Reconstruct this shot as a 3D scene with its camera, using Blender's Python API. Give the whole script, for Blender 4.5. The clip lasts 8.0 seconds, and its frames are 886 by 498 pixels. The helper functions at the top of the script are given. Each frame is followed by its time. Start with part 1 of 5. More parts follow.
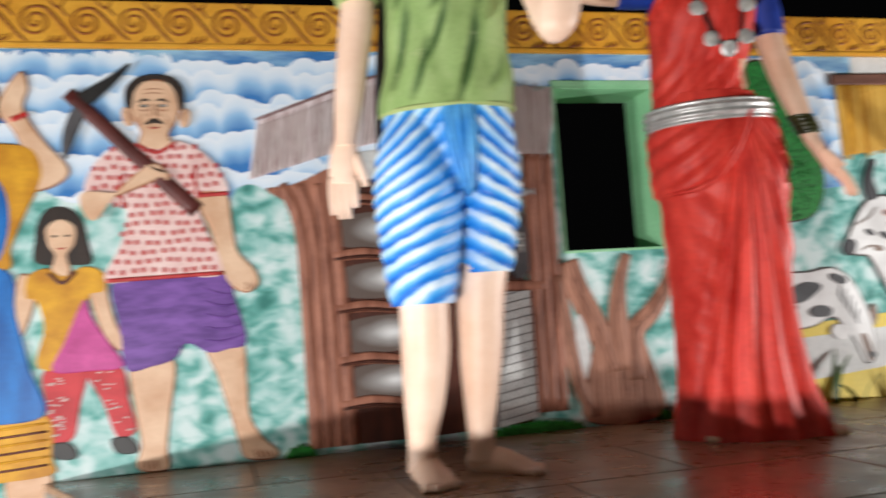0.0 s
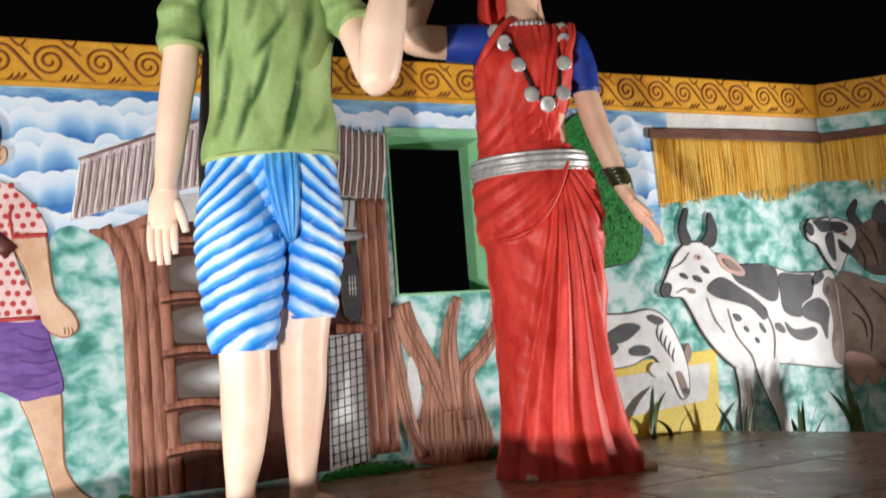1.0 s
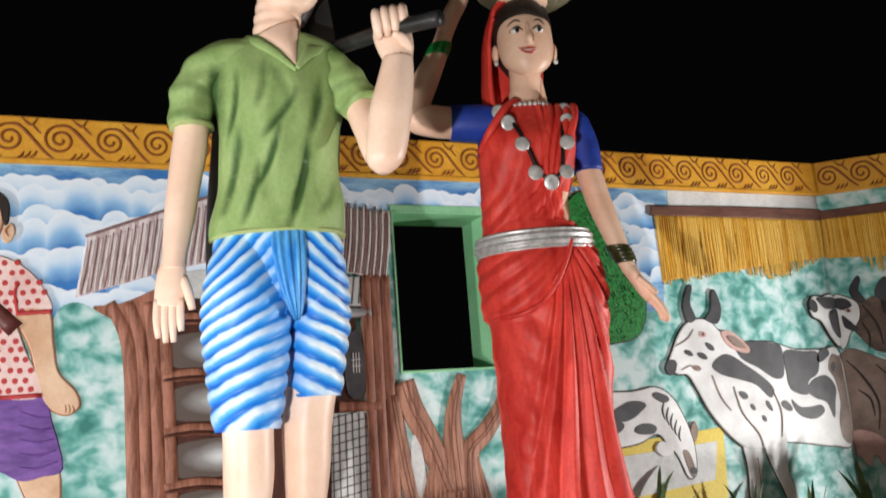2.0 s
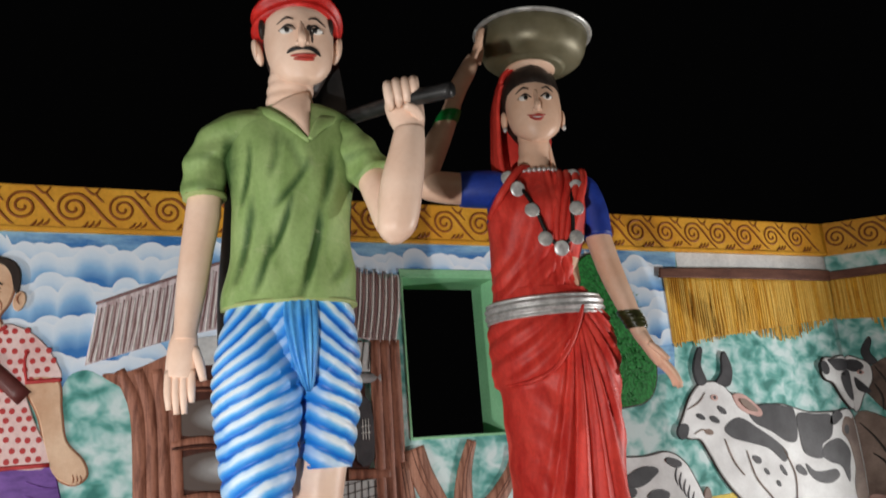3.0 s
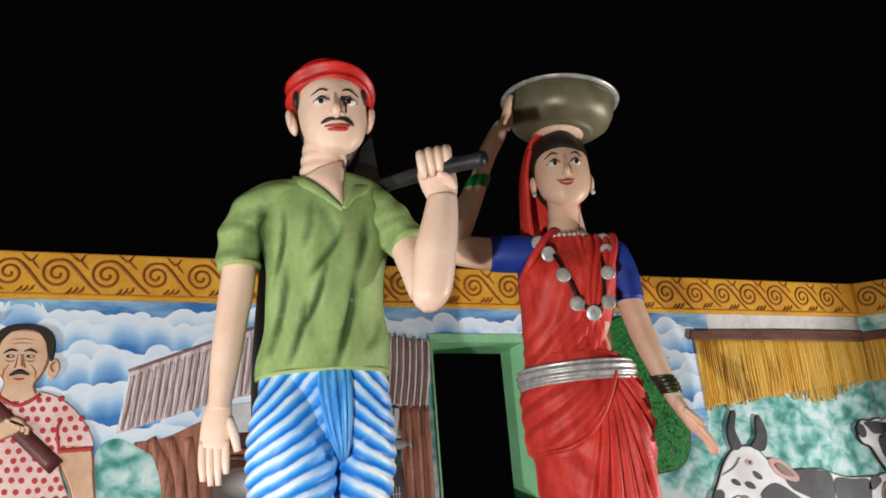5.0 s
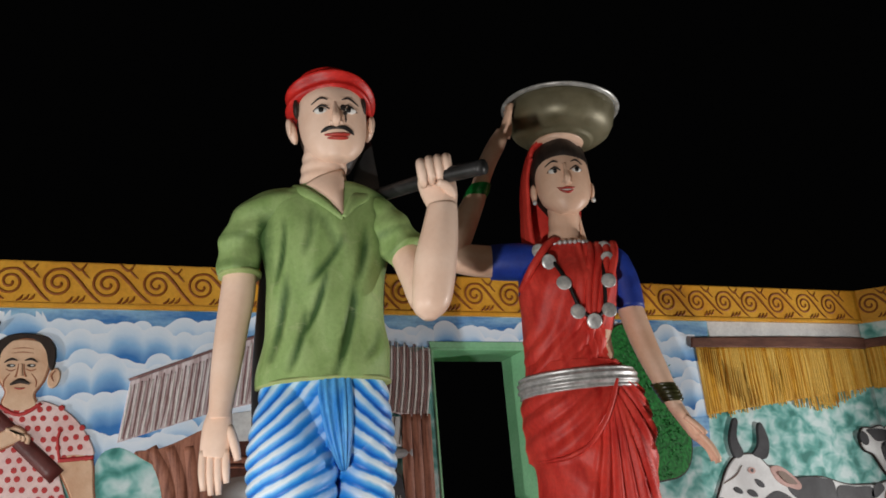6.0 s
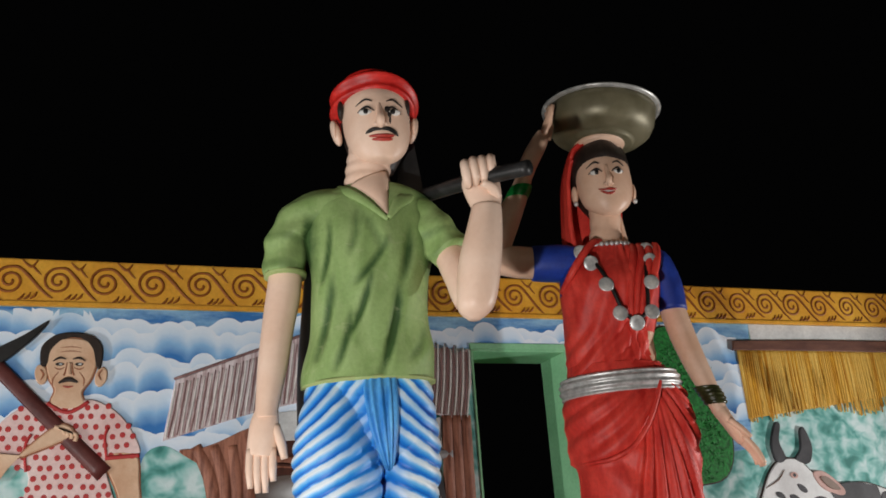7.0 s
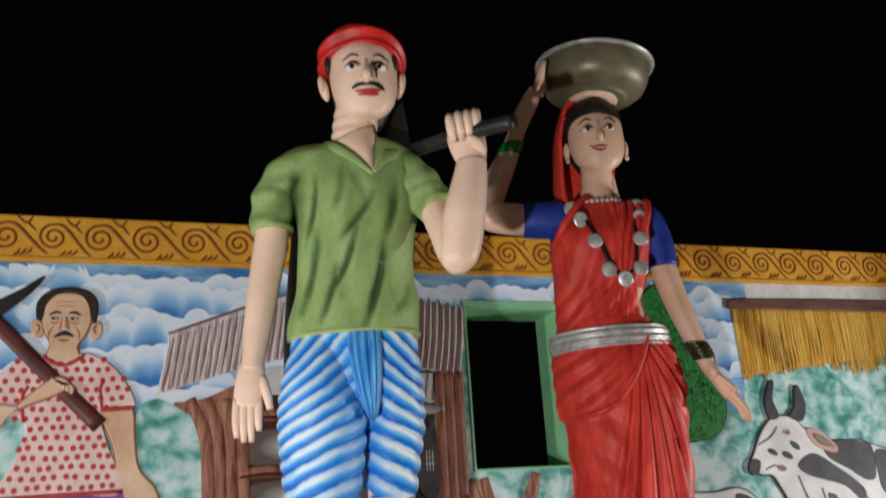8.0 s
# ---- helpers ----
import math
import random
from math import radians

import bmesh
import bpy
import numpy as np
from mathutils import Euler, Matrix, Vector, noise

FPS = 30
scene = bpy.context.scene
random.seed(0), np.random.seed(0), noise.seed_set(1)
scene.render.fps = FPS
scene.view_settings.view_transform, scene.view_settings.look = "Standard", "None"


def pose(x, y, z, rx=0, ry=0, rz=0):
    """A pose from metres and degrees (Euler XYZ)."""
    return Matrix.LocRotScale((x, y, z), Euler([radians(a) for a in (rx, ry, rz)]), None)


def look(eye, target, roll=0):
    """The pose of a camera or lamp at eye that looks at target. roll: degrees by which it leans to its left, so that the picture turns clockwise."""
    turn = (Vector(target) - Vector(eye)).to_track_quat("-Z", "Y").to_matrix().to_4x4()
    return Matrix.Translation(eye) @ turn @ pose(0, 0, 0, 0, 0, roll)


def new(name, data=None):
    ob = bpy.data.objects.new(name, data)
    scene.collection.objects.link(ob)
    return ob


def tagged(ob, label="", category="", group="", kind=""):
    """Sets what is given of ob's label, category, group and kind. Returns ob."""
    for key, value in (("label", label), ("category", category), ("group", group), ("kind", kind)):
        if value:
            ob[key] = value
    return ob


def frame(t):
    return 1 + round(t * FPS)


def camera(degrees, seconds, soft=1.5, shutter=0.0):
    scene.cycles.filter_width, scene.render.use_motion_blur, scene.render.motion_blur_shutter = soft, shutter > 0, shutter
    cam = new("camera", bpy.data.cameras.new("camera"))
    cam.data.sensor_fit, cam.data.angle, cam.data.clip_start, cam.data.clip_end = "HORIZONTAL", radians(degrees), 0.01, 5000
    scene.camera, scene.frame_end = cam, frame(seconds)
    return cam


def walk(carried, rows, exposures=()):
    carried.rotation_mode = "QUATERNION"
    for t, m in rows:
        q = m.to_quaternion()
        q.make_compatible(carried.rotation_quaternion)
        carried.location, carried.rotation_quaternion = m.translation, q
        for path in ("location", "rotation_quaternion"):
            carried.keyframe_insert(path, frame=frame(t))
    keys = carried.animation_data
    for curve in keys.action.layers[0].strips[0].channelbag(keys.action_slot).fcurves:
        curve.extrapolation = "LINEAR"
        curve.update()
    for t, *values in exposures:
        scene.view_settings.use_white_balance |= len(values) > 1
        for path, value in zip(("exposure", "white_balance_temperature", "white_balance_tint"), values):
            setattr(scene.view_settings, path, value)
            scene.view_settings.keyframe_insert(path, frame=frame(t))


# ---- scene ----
import mathutils.geometry
cam = camera(52.7, 8.0, 1.7, 0.7)
PATH = [
    (0, (0.089, 0.459, 1.441), (0.594, 2.388, 1.601), -3.9),
    (0.5, (0.191, 0.4, 1.446), (0.908, 2.26, 1.608), -4.2),
    (1, (0.205, 0.359, 1.471), (1.002, 2.181, 1.684), -4.4),
    (1.5, (0.202, 0.363, 1.475), (1.001, 2.172, 1.774), -4.3),
    (2.8, (0.151, 0.36, 1.521), (0.948, 2.133, 1.995), -4.6),
    (3, (0.157, 0.359, 1.539), (0.946, 2.129, 2.032), -4.6),
    (3.5, (0.141, 0.351, 1.561), (0.92, 2.107, 2.116), -4.6),
    (4, (0.119, 0.369, 1.586), (0.885, 2.121, 2.172), -4.6),
    (4.5, (0.106, 0.367, 1.585), (0.855, 2.121, 2.187), -4.6),
    (6, (0.114, 0.36, 1.587), (0.854, 2.108, 2.218), -4.8),
    (6.5, (0.075, 0.376, 1.589), (0.782, 2.135, 2.228), -4.4),
    (7, (0.06, 0.377, 1.577), (0.739, 2.144, 2.221), -4.1),
    (7.5, (0.073, 0.366, 1.57), (0.747, 2.138, 2.205), -4.1),
    (8, (0.159, 0.336, 1.524), (0.809, 2.138, 2.098), -3.7),
]
walk(cam, [(t, look(eye, target, roll)) for t, eye, target, roll in PATH], [(0, -0.36), (0.5, -0.27), (1.7, -0.22), (2.8, -0.86), (3.0, -0.83), (3.5, -0.12), (4.0, -0.15), (4.7, -0.28), (5.8, -0.97), (6.5, -1.0), (7.0, -0.97), (8.0, -0.95)])

# ---------------------------------------------------------------- light
world = bpy.data.worlds.new("night")
world.use_nodes = True
world.node_tree.nodes["Background"].inputs["Color"].default_value = (0.6, 0.6, 0.62, 1)
world.node_tree.nodes["Background"].inputs["Strength"].default_value = 0.0028
scene.world = world


def lamp(name, eye, target, watts, size, colour):
    data = bpy.data.lights.new(name, "AREA")
    data.shape, data.size, data.energy, data.color = "DISK", size, watts, colour
    ob = new(name, data)
    ob.matrix_world = look(eye, target)
    return ob


# floodlights on the ground: one in front of the stage, one at each end of the wall; and a far high fill lamp, added to
# lift the floor and shadows
WARM = (1.0, 0.965, 0.94)
lamp("floodlight", (-1.0, 0.4, 0.62), (3.0, 3.9, 2.1), 205, 0.10, WARM)
lamp("floodlight", (-4.2, 2.5, 0.82), (1.8, 4.0, 2.0), 215, 0.12, WARM)
lamp("floodlight", (7.4, 2.1, 0.7), (2.4, 4.1, 1.8), 400, 0.14, WARM)
lamp("fill_light", (0.6, -6.0, 6.0), (2.0, 4.0, 1.0), 85, 0.5, (1.0, 0.86, 0.70))


# ---------------------------------------------------------------- materials
def lin(r, g, b):
    f = lambda c: (c / 255 / 12.92) if c < 11 else ((c / 255 + 0.055) / 1.055) ** 2.4
    return (f(r), f(g), f(b), 1)


class Mat:
    """A small node-material builder."""

    def __init__(self, name, rough=0.5, metal=0.0, spec=0.4):
        self.m = bpy.data.materials.new(name)
        self.m.use_nodes = True
        self.t = self.m.node_tree
        self.b = self.t.nodes["Principled BSDF"]
        self.b.inputs["Roughness"].default_value = rough
        self.b.inputs["Metallic"].default_value = metal
        self.b.inputs["Specular IOR Level"].default_value = spec

    def n(self, kind, **kw):
        node = self.t.nodes.new(kind)
        for k, v in kw.items():
            node.inputs[k].default_value = v
        return node

    def link(self, a, b):
        self.t.links.new(a, b)

    def coord(self, scale=(1, 1, 1), out="Object"):
        tc, mp = self.n("ShaderNodeTexCoord"), self.n("ShaderNodeMapping")
        mp.inputs["Scale"].default_value = scale
        self.link(tc.outputs[out], mp.inputs["Vector"])
        return mp.outputs["Vector"]

    def noise(self, scale, detail=4, rough=0.55, stretch=(1, 1, 1), distort=0.0):
        nz = self.n("ShaderNodeTexNoise", Scale=scale, Detail=detail, Roughness=rough, Distortion=distort)
        self.link(self.coord(stretch), nz.inputs["Vector"])
        return nz.outputs["Fac"]

    def ramp(self, fac, stops):
        r = self.n("ShaderNodeValToRGB")
        e = r.color_ramp.elements
        while len(e) < len(stops):
            e.new(0.5)
        for el, (p, c) in zip(e, stops):
            el.position, el.color = p, c
        self.link(fac, r.inputs["Fac"])
        return r.outputs["Color"]

    def mix(self, fac, a, b, mode="MIX"):
        x = self.t.nodes.new("ShaderNodeMix")
        x.data_type, x.blend_type = "RGBA", mode
        for val, sock in ((fac, x.inputs["Factor"]), (a, x.inputs["A"]), (b, x.inputs["B"])):
            sock = {"Factor": x.inputs[0], "A": x.inputs[6], "B": x.inputs[7]}[sock.name]
            if hasattr(val, "is_linked"):
                self.link(val, sock)
            else:
                sock.default_value = val
        return x.outputs[2]

    def math(self, op, a, b=0.0):
        x = self.t.nodes.new("ShaderNodeMath")
        x.operation = op
        for val, sock in ((a, x.inputs[0]), (b, x.inputs[1])):
            if hasattr(val, "is_linked"):
                self.link(val, sock)
            else:
                sock.default_value = val
        return x.outputs[0]

    def colour(self, c):
        if hasattr(c, "is_linked"):
            self.link(c, self.b.inputs["Base Color"])
        else:
            self.b.inputs["Base Color"].default_value = c
        return self

    def bump(self, h, strength=0.3, dist=0.01):
        bp = self.n("ShaderNodeBump", Strength=strength, Distance=dist)
        self.link(h, bp.inputs["Height"])
        self.link(bp.outputs["Normal"], self.b.inputs["Normal"])
        return self


def paint(name, c, c2=None, scale=6.0, stretch=(1, 1, 1), rough=0.5, bump=0.25, lo=0.35, hi=0.68, spec=0.35, grain=60.0, distort=0.0, fleck=0.35):
    """Brushed enamel paint: two tones of one colour, fine grain and slight relief."""
    m = Mat(name, rough, 0, spec)
    c2 = c2 or tuple(0.72 * v for v in c[:3]) + (1,)
    col = m.ramp(m.noise(scale, 5, 0.6, stretch, distort), [(lo, c2), (hi, c)])
    fine = m.noise(grain, 3, 0.6)
    col = m.mix(fleck, col, m.ramp(fine, [(0.3, (0.62, 0.62, 0.62, 1)), (0.6, (1, 1, 1, 1))]), "MULTIPLY")
    m.colour(col).bump(fine, bump, 0.004)
    return m.m


SKIN = paint("skin_paint", lin(236, 208, 188), lin(224, 188, 164), 5, rough=0.42, bump=0.06, fleck=0.08)
SKIN_DARK = paint("tan_skin_paint", lin(232, 198, 174), lin(216, 174, 146), 5, rough=0.42, bump=0.06, fleck=0.08)
GREEN_EDGE = paint("pale_green_edge", lin(170, 186, 120), rough=0.5)
BLUE_CLOTH = paint("blue_cloth_paint", lin(96, 172, 226), lin(40, 122, 200), 9, (3, 3, 0.6), 0.45)
RED = paint("red_turban_paint", lin(216, 48, 40), lin(160, 22, 20), 9, (1, 1, 3), 0.42)
SARI = paint("red_sari_paint", lin(228, 72, 60), lin(192, 42, 36), 6, (2.5, 2.5, 0.7), 0.5, 0.2, 0.32, 0.62, 0.3, distort=0.6)
NAVY = paint("blue_blouse_paint", lin(40, 74, 178), lin(24, 46, 128), 5, rough=0.5)
BLACK = paint("black_paint", lin(28, 26, 25), lin(14, 13, 13), 8, rough=0.45)
HAIR = paint("dark_hair_paint", lin(52, 40, 34), lin(30, 24, 22), 14, (3, 3, 0.6), 0.5)
WHITE = paint("white_paint", lin(236, 234, 228), lin(206, 204, 200), 6, rough=0.5)
LIP = paint("lip_paint", lin(186, 66, 56), rough=0.35)
BANGLE = paint("green_bangle_paint", lin(34, 160, 74), lin(16, 110, 44), 30, rough=0.3)
BANGLE_DARK = paint("dark_bangle_paint", lin(64, 66, 34), lin(34, 34, 18), 30, rough=0.3)


def metal(name, c, rough, scale=18.0, rust=None):
    m = Mat(name, rough, 0.45, 0.5)
    f = m.noise(scale, 5, 0.6)
    m.colour(m.ramp(f, [(0.3, rust or tuple(0.6 * v for v in c[:3]) + (1,)), (0.62, c)]))
    m.link(m.math("MULTIPLY_ADD", f, 0.35), m.b.inputs["Roughness"])
    m.b.inputs["Roughness"].links[0].from_node.inputs[2].default_value = rough - 0.15
    return m.bump(f, 0.15, 0.004).m


SILVER = metal("silver_paint", lin(214, 214, 212), 0.36, 40)
PAN = metal("aged_metal", lin(120, 114, 90), 0.42, 9, lin(100, 94, 70))
PAN.node_tree.nodes["Principled BSDF"].inputs["Metallic"].default_value = 0.3
RIM = metal("bright_metal", lin(200, 200, 196), 0.34)


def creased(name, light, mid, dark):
    """Brushed cloth paint; the second texture coordinate holds the airbrushed crease and underarm shade, put into the
    colour.
    """
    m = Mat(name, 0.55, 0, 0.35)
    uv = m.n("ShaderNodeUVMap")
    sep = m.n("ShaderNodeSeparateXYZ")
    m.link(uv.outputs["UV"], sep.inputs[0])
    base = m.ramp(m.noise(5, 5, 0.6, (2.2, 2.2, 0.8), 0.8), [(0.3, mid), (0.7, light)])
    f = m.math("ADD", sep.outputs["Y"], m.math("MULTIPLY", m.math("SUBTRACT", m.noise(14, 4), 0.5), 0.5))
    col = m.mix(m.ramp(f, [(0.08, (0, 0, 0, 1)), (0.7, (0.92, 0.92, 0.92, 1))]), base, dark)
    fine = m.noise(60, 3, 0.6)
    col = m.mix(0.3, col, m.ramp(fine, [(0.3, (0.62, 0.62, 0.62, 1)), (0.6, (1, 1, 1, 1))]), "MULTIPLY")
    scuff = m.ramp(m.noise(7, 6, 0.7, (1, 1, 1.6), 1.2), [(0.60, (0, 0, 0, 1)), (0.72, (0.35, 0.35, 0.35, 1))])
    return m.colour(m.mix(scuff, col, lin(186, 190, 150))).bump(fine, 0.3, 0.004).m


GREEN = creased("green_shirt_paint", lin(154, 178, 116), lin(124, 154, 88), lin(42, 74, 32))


def stripes(name):
    """White rounded folds with airbrushed blue valleys; the second texture coordinate counts the folds."""
    m = Mat(name, 0.45, 0, 0.4)
    uv = m.n("ShaderNodeUVMap")
    sep = m.n("ShaderNodeSeparateXYZ")
    m.link(uv.outputs["UV"], sep.inputs[0])
    wob = m.math("MULTIPLY", m.math("SUBTRACT", m.noise(5, 3), 0.5), 0.95)
    f = m.math("FRACT", m.math("ADD", sep.outputs["Y"], wob))
    f = m.math("ADD", f, m.math("MULTIPLY", m.math("SUBTRACT", m.noise(22, 4, 0.6), 0.5), 0.16))
    col = m.ramp(f, [(0.0, lin(14, 92, 184)), (0.15, lin(26, 130, 216)), (0.36, lin(104, 184, 236)), (0.56, lin(232, 240, 244)), (0.80, lin(216, 232, 242)), (0.91, lin(48, 146, 224)), (1.0, lin(14, 92, 184))])
    wash = m.ramp(m.noise(5, 3, 0.5), [(0.46, (1, 1, 1, 1)), (0.66, lin(150, 200, 240))])
    col = m.mix(0.75, col, wash, "MULTIPLY")
    pos = m.n("ShaderNodeSeparateXYZ")
    m.link(m.coord(), pos.inputs[0])
    inner = m.math("SUBTRACT", 1.0, m.math("MULTIPLY", m.math("ABSOLUTE", m.math("ADD", pos.outputs["X"], 0.03)), 7.5))
    inner = m.math("ADD", inner, m.math("MULTIPLY", m.math("SUBTRACT", m.noise(9, 3), 0.5), 0.9))
    col = m.mix(m.ramp(inner, [(0.05, (0, 0, 0, 1)), (0.9, (0.6, 0.6, 0.6, 1))]), col, lin(36, 134, 214))
    return m.colour(col).bump(m.noise(70, 3), 0.12, 0.004).m


STRIPE = stripes("striped_trouser_paint")


def mottle():
    """Sponged teal and white wash on plaster."""
    m = Mat("sponged_teal_wash", 0.62, 0, 0.3)
    a, b = m.noise(3.2, 3, 0.5, (1, 1, 1), 0.5), m.noise(11, 2, 0.5, (1, 1, 1.2), 0.35)
    f = m.math("MULTIPLY_ADD", b, 0.62)
    m.link(m.math("MULTIPLY", a, 0.45), f.node.inputs[2])
    col = m.ramp(f, [(0.38, lin(54, 122, 114)), (0.47, lin(96, 164, 156)), (0.54, lin(150, 198, 194)), (0.64, lin(204, 224, 224))])
    return m.colour(col).bump(m.noise(45, 4), 0.3, 0.005).m


TEAL = mottle()


def airbrushed_board():
    """Grey board with a soft white bloom in its middle."""
    m = Mat("airbrushed_grey_board", 0.6, 0, 0.3)
    sep = m.n("ShaderNodeSeparateXYZ")
    m.link(m.coord(out="Generated"), sep.inputs[0])
    x = m.math("MULTIPLY", m.math("SUBTRACT", sep.outputs["X"], 0.60), 2.3)
    z = m.math("MULTIPLY", m.math("SUBTRACT", sep.outputs["Z"], 0.52), 2.5)
    r = m.math("SQRT", m.math("ADD", m.math("MULTIPLY", x, x), m.math("MULTIPLY", z, z)))
    r = m.math("ADD", r, m.math("MULTIPLY", m.math("SUBTRACT", m.noise(7, 4), 0.5), 0.5))
    return m.colour(m.ramp(r, [(0.12, lin(216, 218, 218)), (0.55, lin(150, 148, 146)), (1.0, lin(96, 84, 78))])).bump(m.noise(50, 4), 0.2, 0.004).m


GAP = airbrushed_board()


def cloud():
    """Airbrushed cloud: white upper rim that turns to deep blue below."""
    m = Mat("airbrushed_cloud", 0.6, 0, 0.3)
    uv, sep = m.n("ShaderNodeUVMap"), m.n("ShaderNodeSeparateXYZ")
    m.link(uv.outputs["UV"], sep.inputs[0])
    v = m.math("ADD", sep.outputs["Y"], m.math("MULTIPLY", m.math("SUBTRACT", m.noise(9, 3), 0.5), 0.35))
    col = m.ramp(v, [(0.0, lin(224, 234, 244)), (0.30, lin(202, 222, 240)), (0.58, lin(138, 184, 224)), (0.95, lin(52, 116, 184))])
    return m.colour(col).bump(m.noise(50, 4), 0.2, 0.004).m


CLOUD = cloud()
SKY = paint("sky_blue_wash", lin(150, 196, 226), lin(48, 112, 180), 4, (0.5, 1, 2.2), 0.6, 0.2, 0.4, 0.62)
YELLOW = paint("yellow_ochre_paint", lin(228, 172, 60), lin(206, 142, 38), 4, rough=0.5, bump=0.35)
BROWN_LINE = paint("brown_scroll_paint", lin(148, 86, 26), lin(118, 62, 18), 12, rough=0.5)
MINT = paint("mint_green_paint", lin(150, 206, 162), lin(128, 188, 142), 3, rough=0.6)
WOOD = paint("painted_bark", lin(170, 114, 92), lin(112, 66, 50), 10, (4, 1, 0.45), 0.55, 0.5, 0.36, 0.6, distort=0.7)
WOOD_DARK = paint("dark_painted_bark", lin(86, 44, 30), lin(54, 26, 18), 8, (3, 1, 0.5), 0.55, 0.4)
STEM = paint("tree_bark_paint", lin(176, 128, 106), lin(122, 80, 62), 10, (4, 1, 0.35), 0.6, 0.5, 0.36, 0.6, distort=0.5)
REED = paint("reed_roof_paint", lin(226, 214, 216), lin(176, 150, 150), 9, (6, 1, 0.25), 0.6, 0.4, 0.4, 0.58)
REED_DARK = paint("reed_shadow_paint", lin(150, 118, 116), lin(118, 86, 84), 9, (5, 1, 0.3), 0.6)
SLATE = paint("grey_board_paint", lin(92, 90, 92), lin(62, 62, 66), 6)
CLOUDY = paint("grey_white_wash", lin(198, 200, 202), lin(92, 86, 84), 5, (0.8, 1, 2.2), 0.6, 0.2, 0.35, 0.6)
STRAW = paint("straw_yellow_paint", lin(226, 182, 76), lin(204, 150, 50), 14, (5, 1, 0.2), 0.6, 0.4)
STRAW_LIGHT = paint("light_straw_paint", lin(238, 202, 108), lin(218, 172, 70), 14, (5, 1, 0.2), 0.6, 0.4)
EAVE = paint("brown_eave_paint", lin(118, 78, 62), lin(84, 50, 40), 10, (0.6, 1, 3), 0.6, 0.4)
LEAF_PAINT = paint("bush_green_paint", lin(36, 152, 62), lin(12, 92, 30), 60, rough=0.65, bump=0.8)
COW = paint("cow_white_paint", lin(236, 238, 238), lin(204, 204, 204), 5, rough=0.55, fleck=0.15)
COW_SPOT = paint("cow_dark_paint", lin(70, 70, 74), lin(40, 40, 44), 7, rough=0.55)
COW_PINK = paint("cow_pink_paint", lin(214, 176, 168), lin(180, 140, 130), 8, rough=0.55)
COW_GREY = paint("cow_grey_paint", lin(150, 130, 118), lin(104, 84, 74), 6, rough=0.55)
HIDE = paint("dark_hide_paint", lin(112, 92, 80), lin(64, 50, 44), 9, (1, 1, 1), 0.6, 0.4, distort=0.8)
LINE = paint("dark_outline_paint", lin(58, 44, 40), rough=0.55)
YELLOW_PALE = paint("pale_yellow_paint", lin(228, 206, 96), lin(214, 188, 70), 4, rough=0.6)
PAPER = paint("white_sheet_paint", lin(214, 216, 214), lin(190, 192, 192), 9, rough=0.6)
FACE = paint("face_paint", lin(228, 196, 166), lin(202, 160, 128), 7, rough=0.5, fleck=0.12)
RIM_BROWN = paint("brown_rim_paint", lin(176, 116, 84), lin(140, 86, 60), 9, rough=0.5)
PURPLE = paint("purple_shorts_paint", lin(126, 84, 168), lin(88, 52, 128), 8, (1, 1, 3), 0.5)
PINK = paint("pink_scarf_paint", lin(206, 84, 156), lin(170, 54, 124), 7, rough=0.5)
GOLD = paint("golden_blouse_paint", lin(222, 166, 40), lin(184, 124, 24), 9, rough=0.5)
SARI_BLUE = paint("blue_sari_paint", lin(24, 124, 206), lin(12, 86, 160), 6, (3, 1, 0.6), 0.45)
SHIRT = paint("pale_pink_shirt_paint", lin(238, 214, 210), lin(222, 186, 182), 6, rough=0.5)
DOT = paint("red_dot_paint", lin(196, 62, 62), lin(166, 44, 44), 12, rough=0.5)
RED_TROUSER = paint("red_trouser_paint", lin(206, 54, 62), lin(170, 34, 42), 8, rough=0.5)
HAFT = paint("maroon_haft_paint", lin(104, 54, 50), lin(74, 34, 32), 9, (1, 1, 1), 0.4)
GRASS = paint("grass_paint", lin(46, 150, 56), lin(20, 96, 30), 30, rough=0.6)
CEMENT = paint("cement_plaster", lin(168, 164, 156), lin(132, 128, 120), 3, rough=0.85, bump=0.5)
SOIL = paint("dark_soil", lin(84, 70, 56), lin(52, 42, 34), 5, rough=0.95, bump=0.8, grain=30)
LEAF = paint("blade_leaf", lin(74, 100, 40), lin(38, 62, 20), 20, (4, 4, 0.6), 0.45)
IRON = paint("black_iron", lin(46, 46, 46), lin(26, 26, 26), 16, rough=0.42)


def slab_material():
    m = Mat("polished_stone_slab", 0.42, 0, 0.7)
    oi = m.n("ShaderNodeObjectInfo")
    a = m.noise(3.2, 6, 0.65, distort=0.6)
    f = m.math("MULTIPLY_ADD", oi.outputs["Random"], 0.18)
    m.link(m.math("MULTIPLY", a, 0.85), f.node.inputs[2])
    m.colour(m.ramp(f, [(0.3, lin(110, 82, 62)), (0.55, lin(150, 120, 96)), (0.75, lin(180, 154, 130))]))
    r = m.math("MULTIPLY_ADD", m.noise(7, 5), 0.5)
    r.node.inputs[2].default_value = 0.06
    m.link(r, m.b.inputs["Roughness"])
    return m.bump(m.noise(40, 4), 0.2, 0.004).m


SLAB = slab_material()


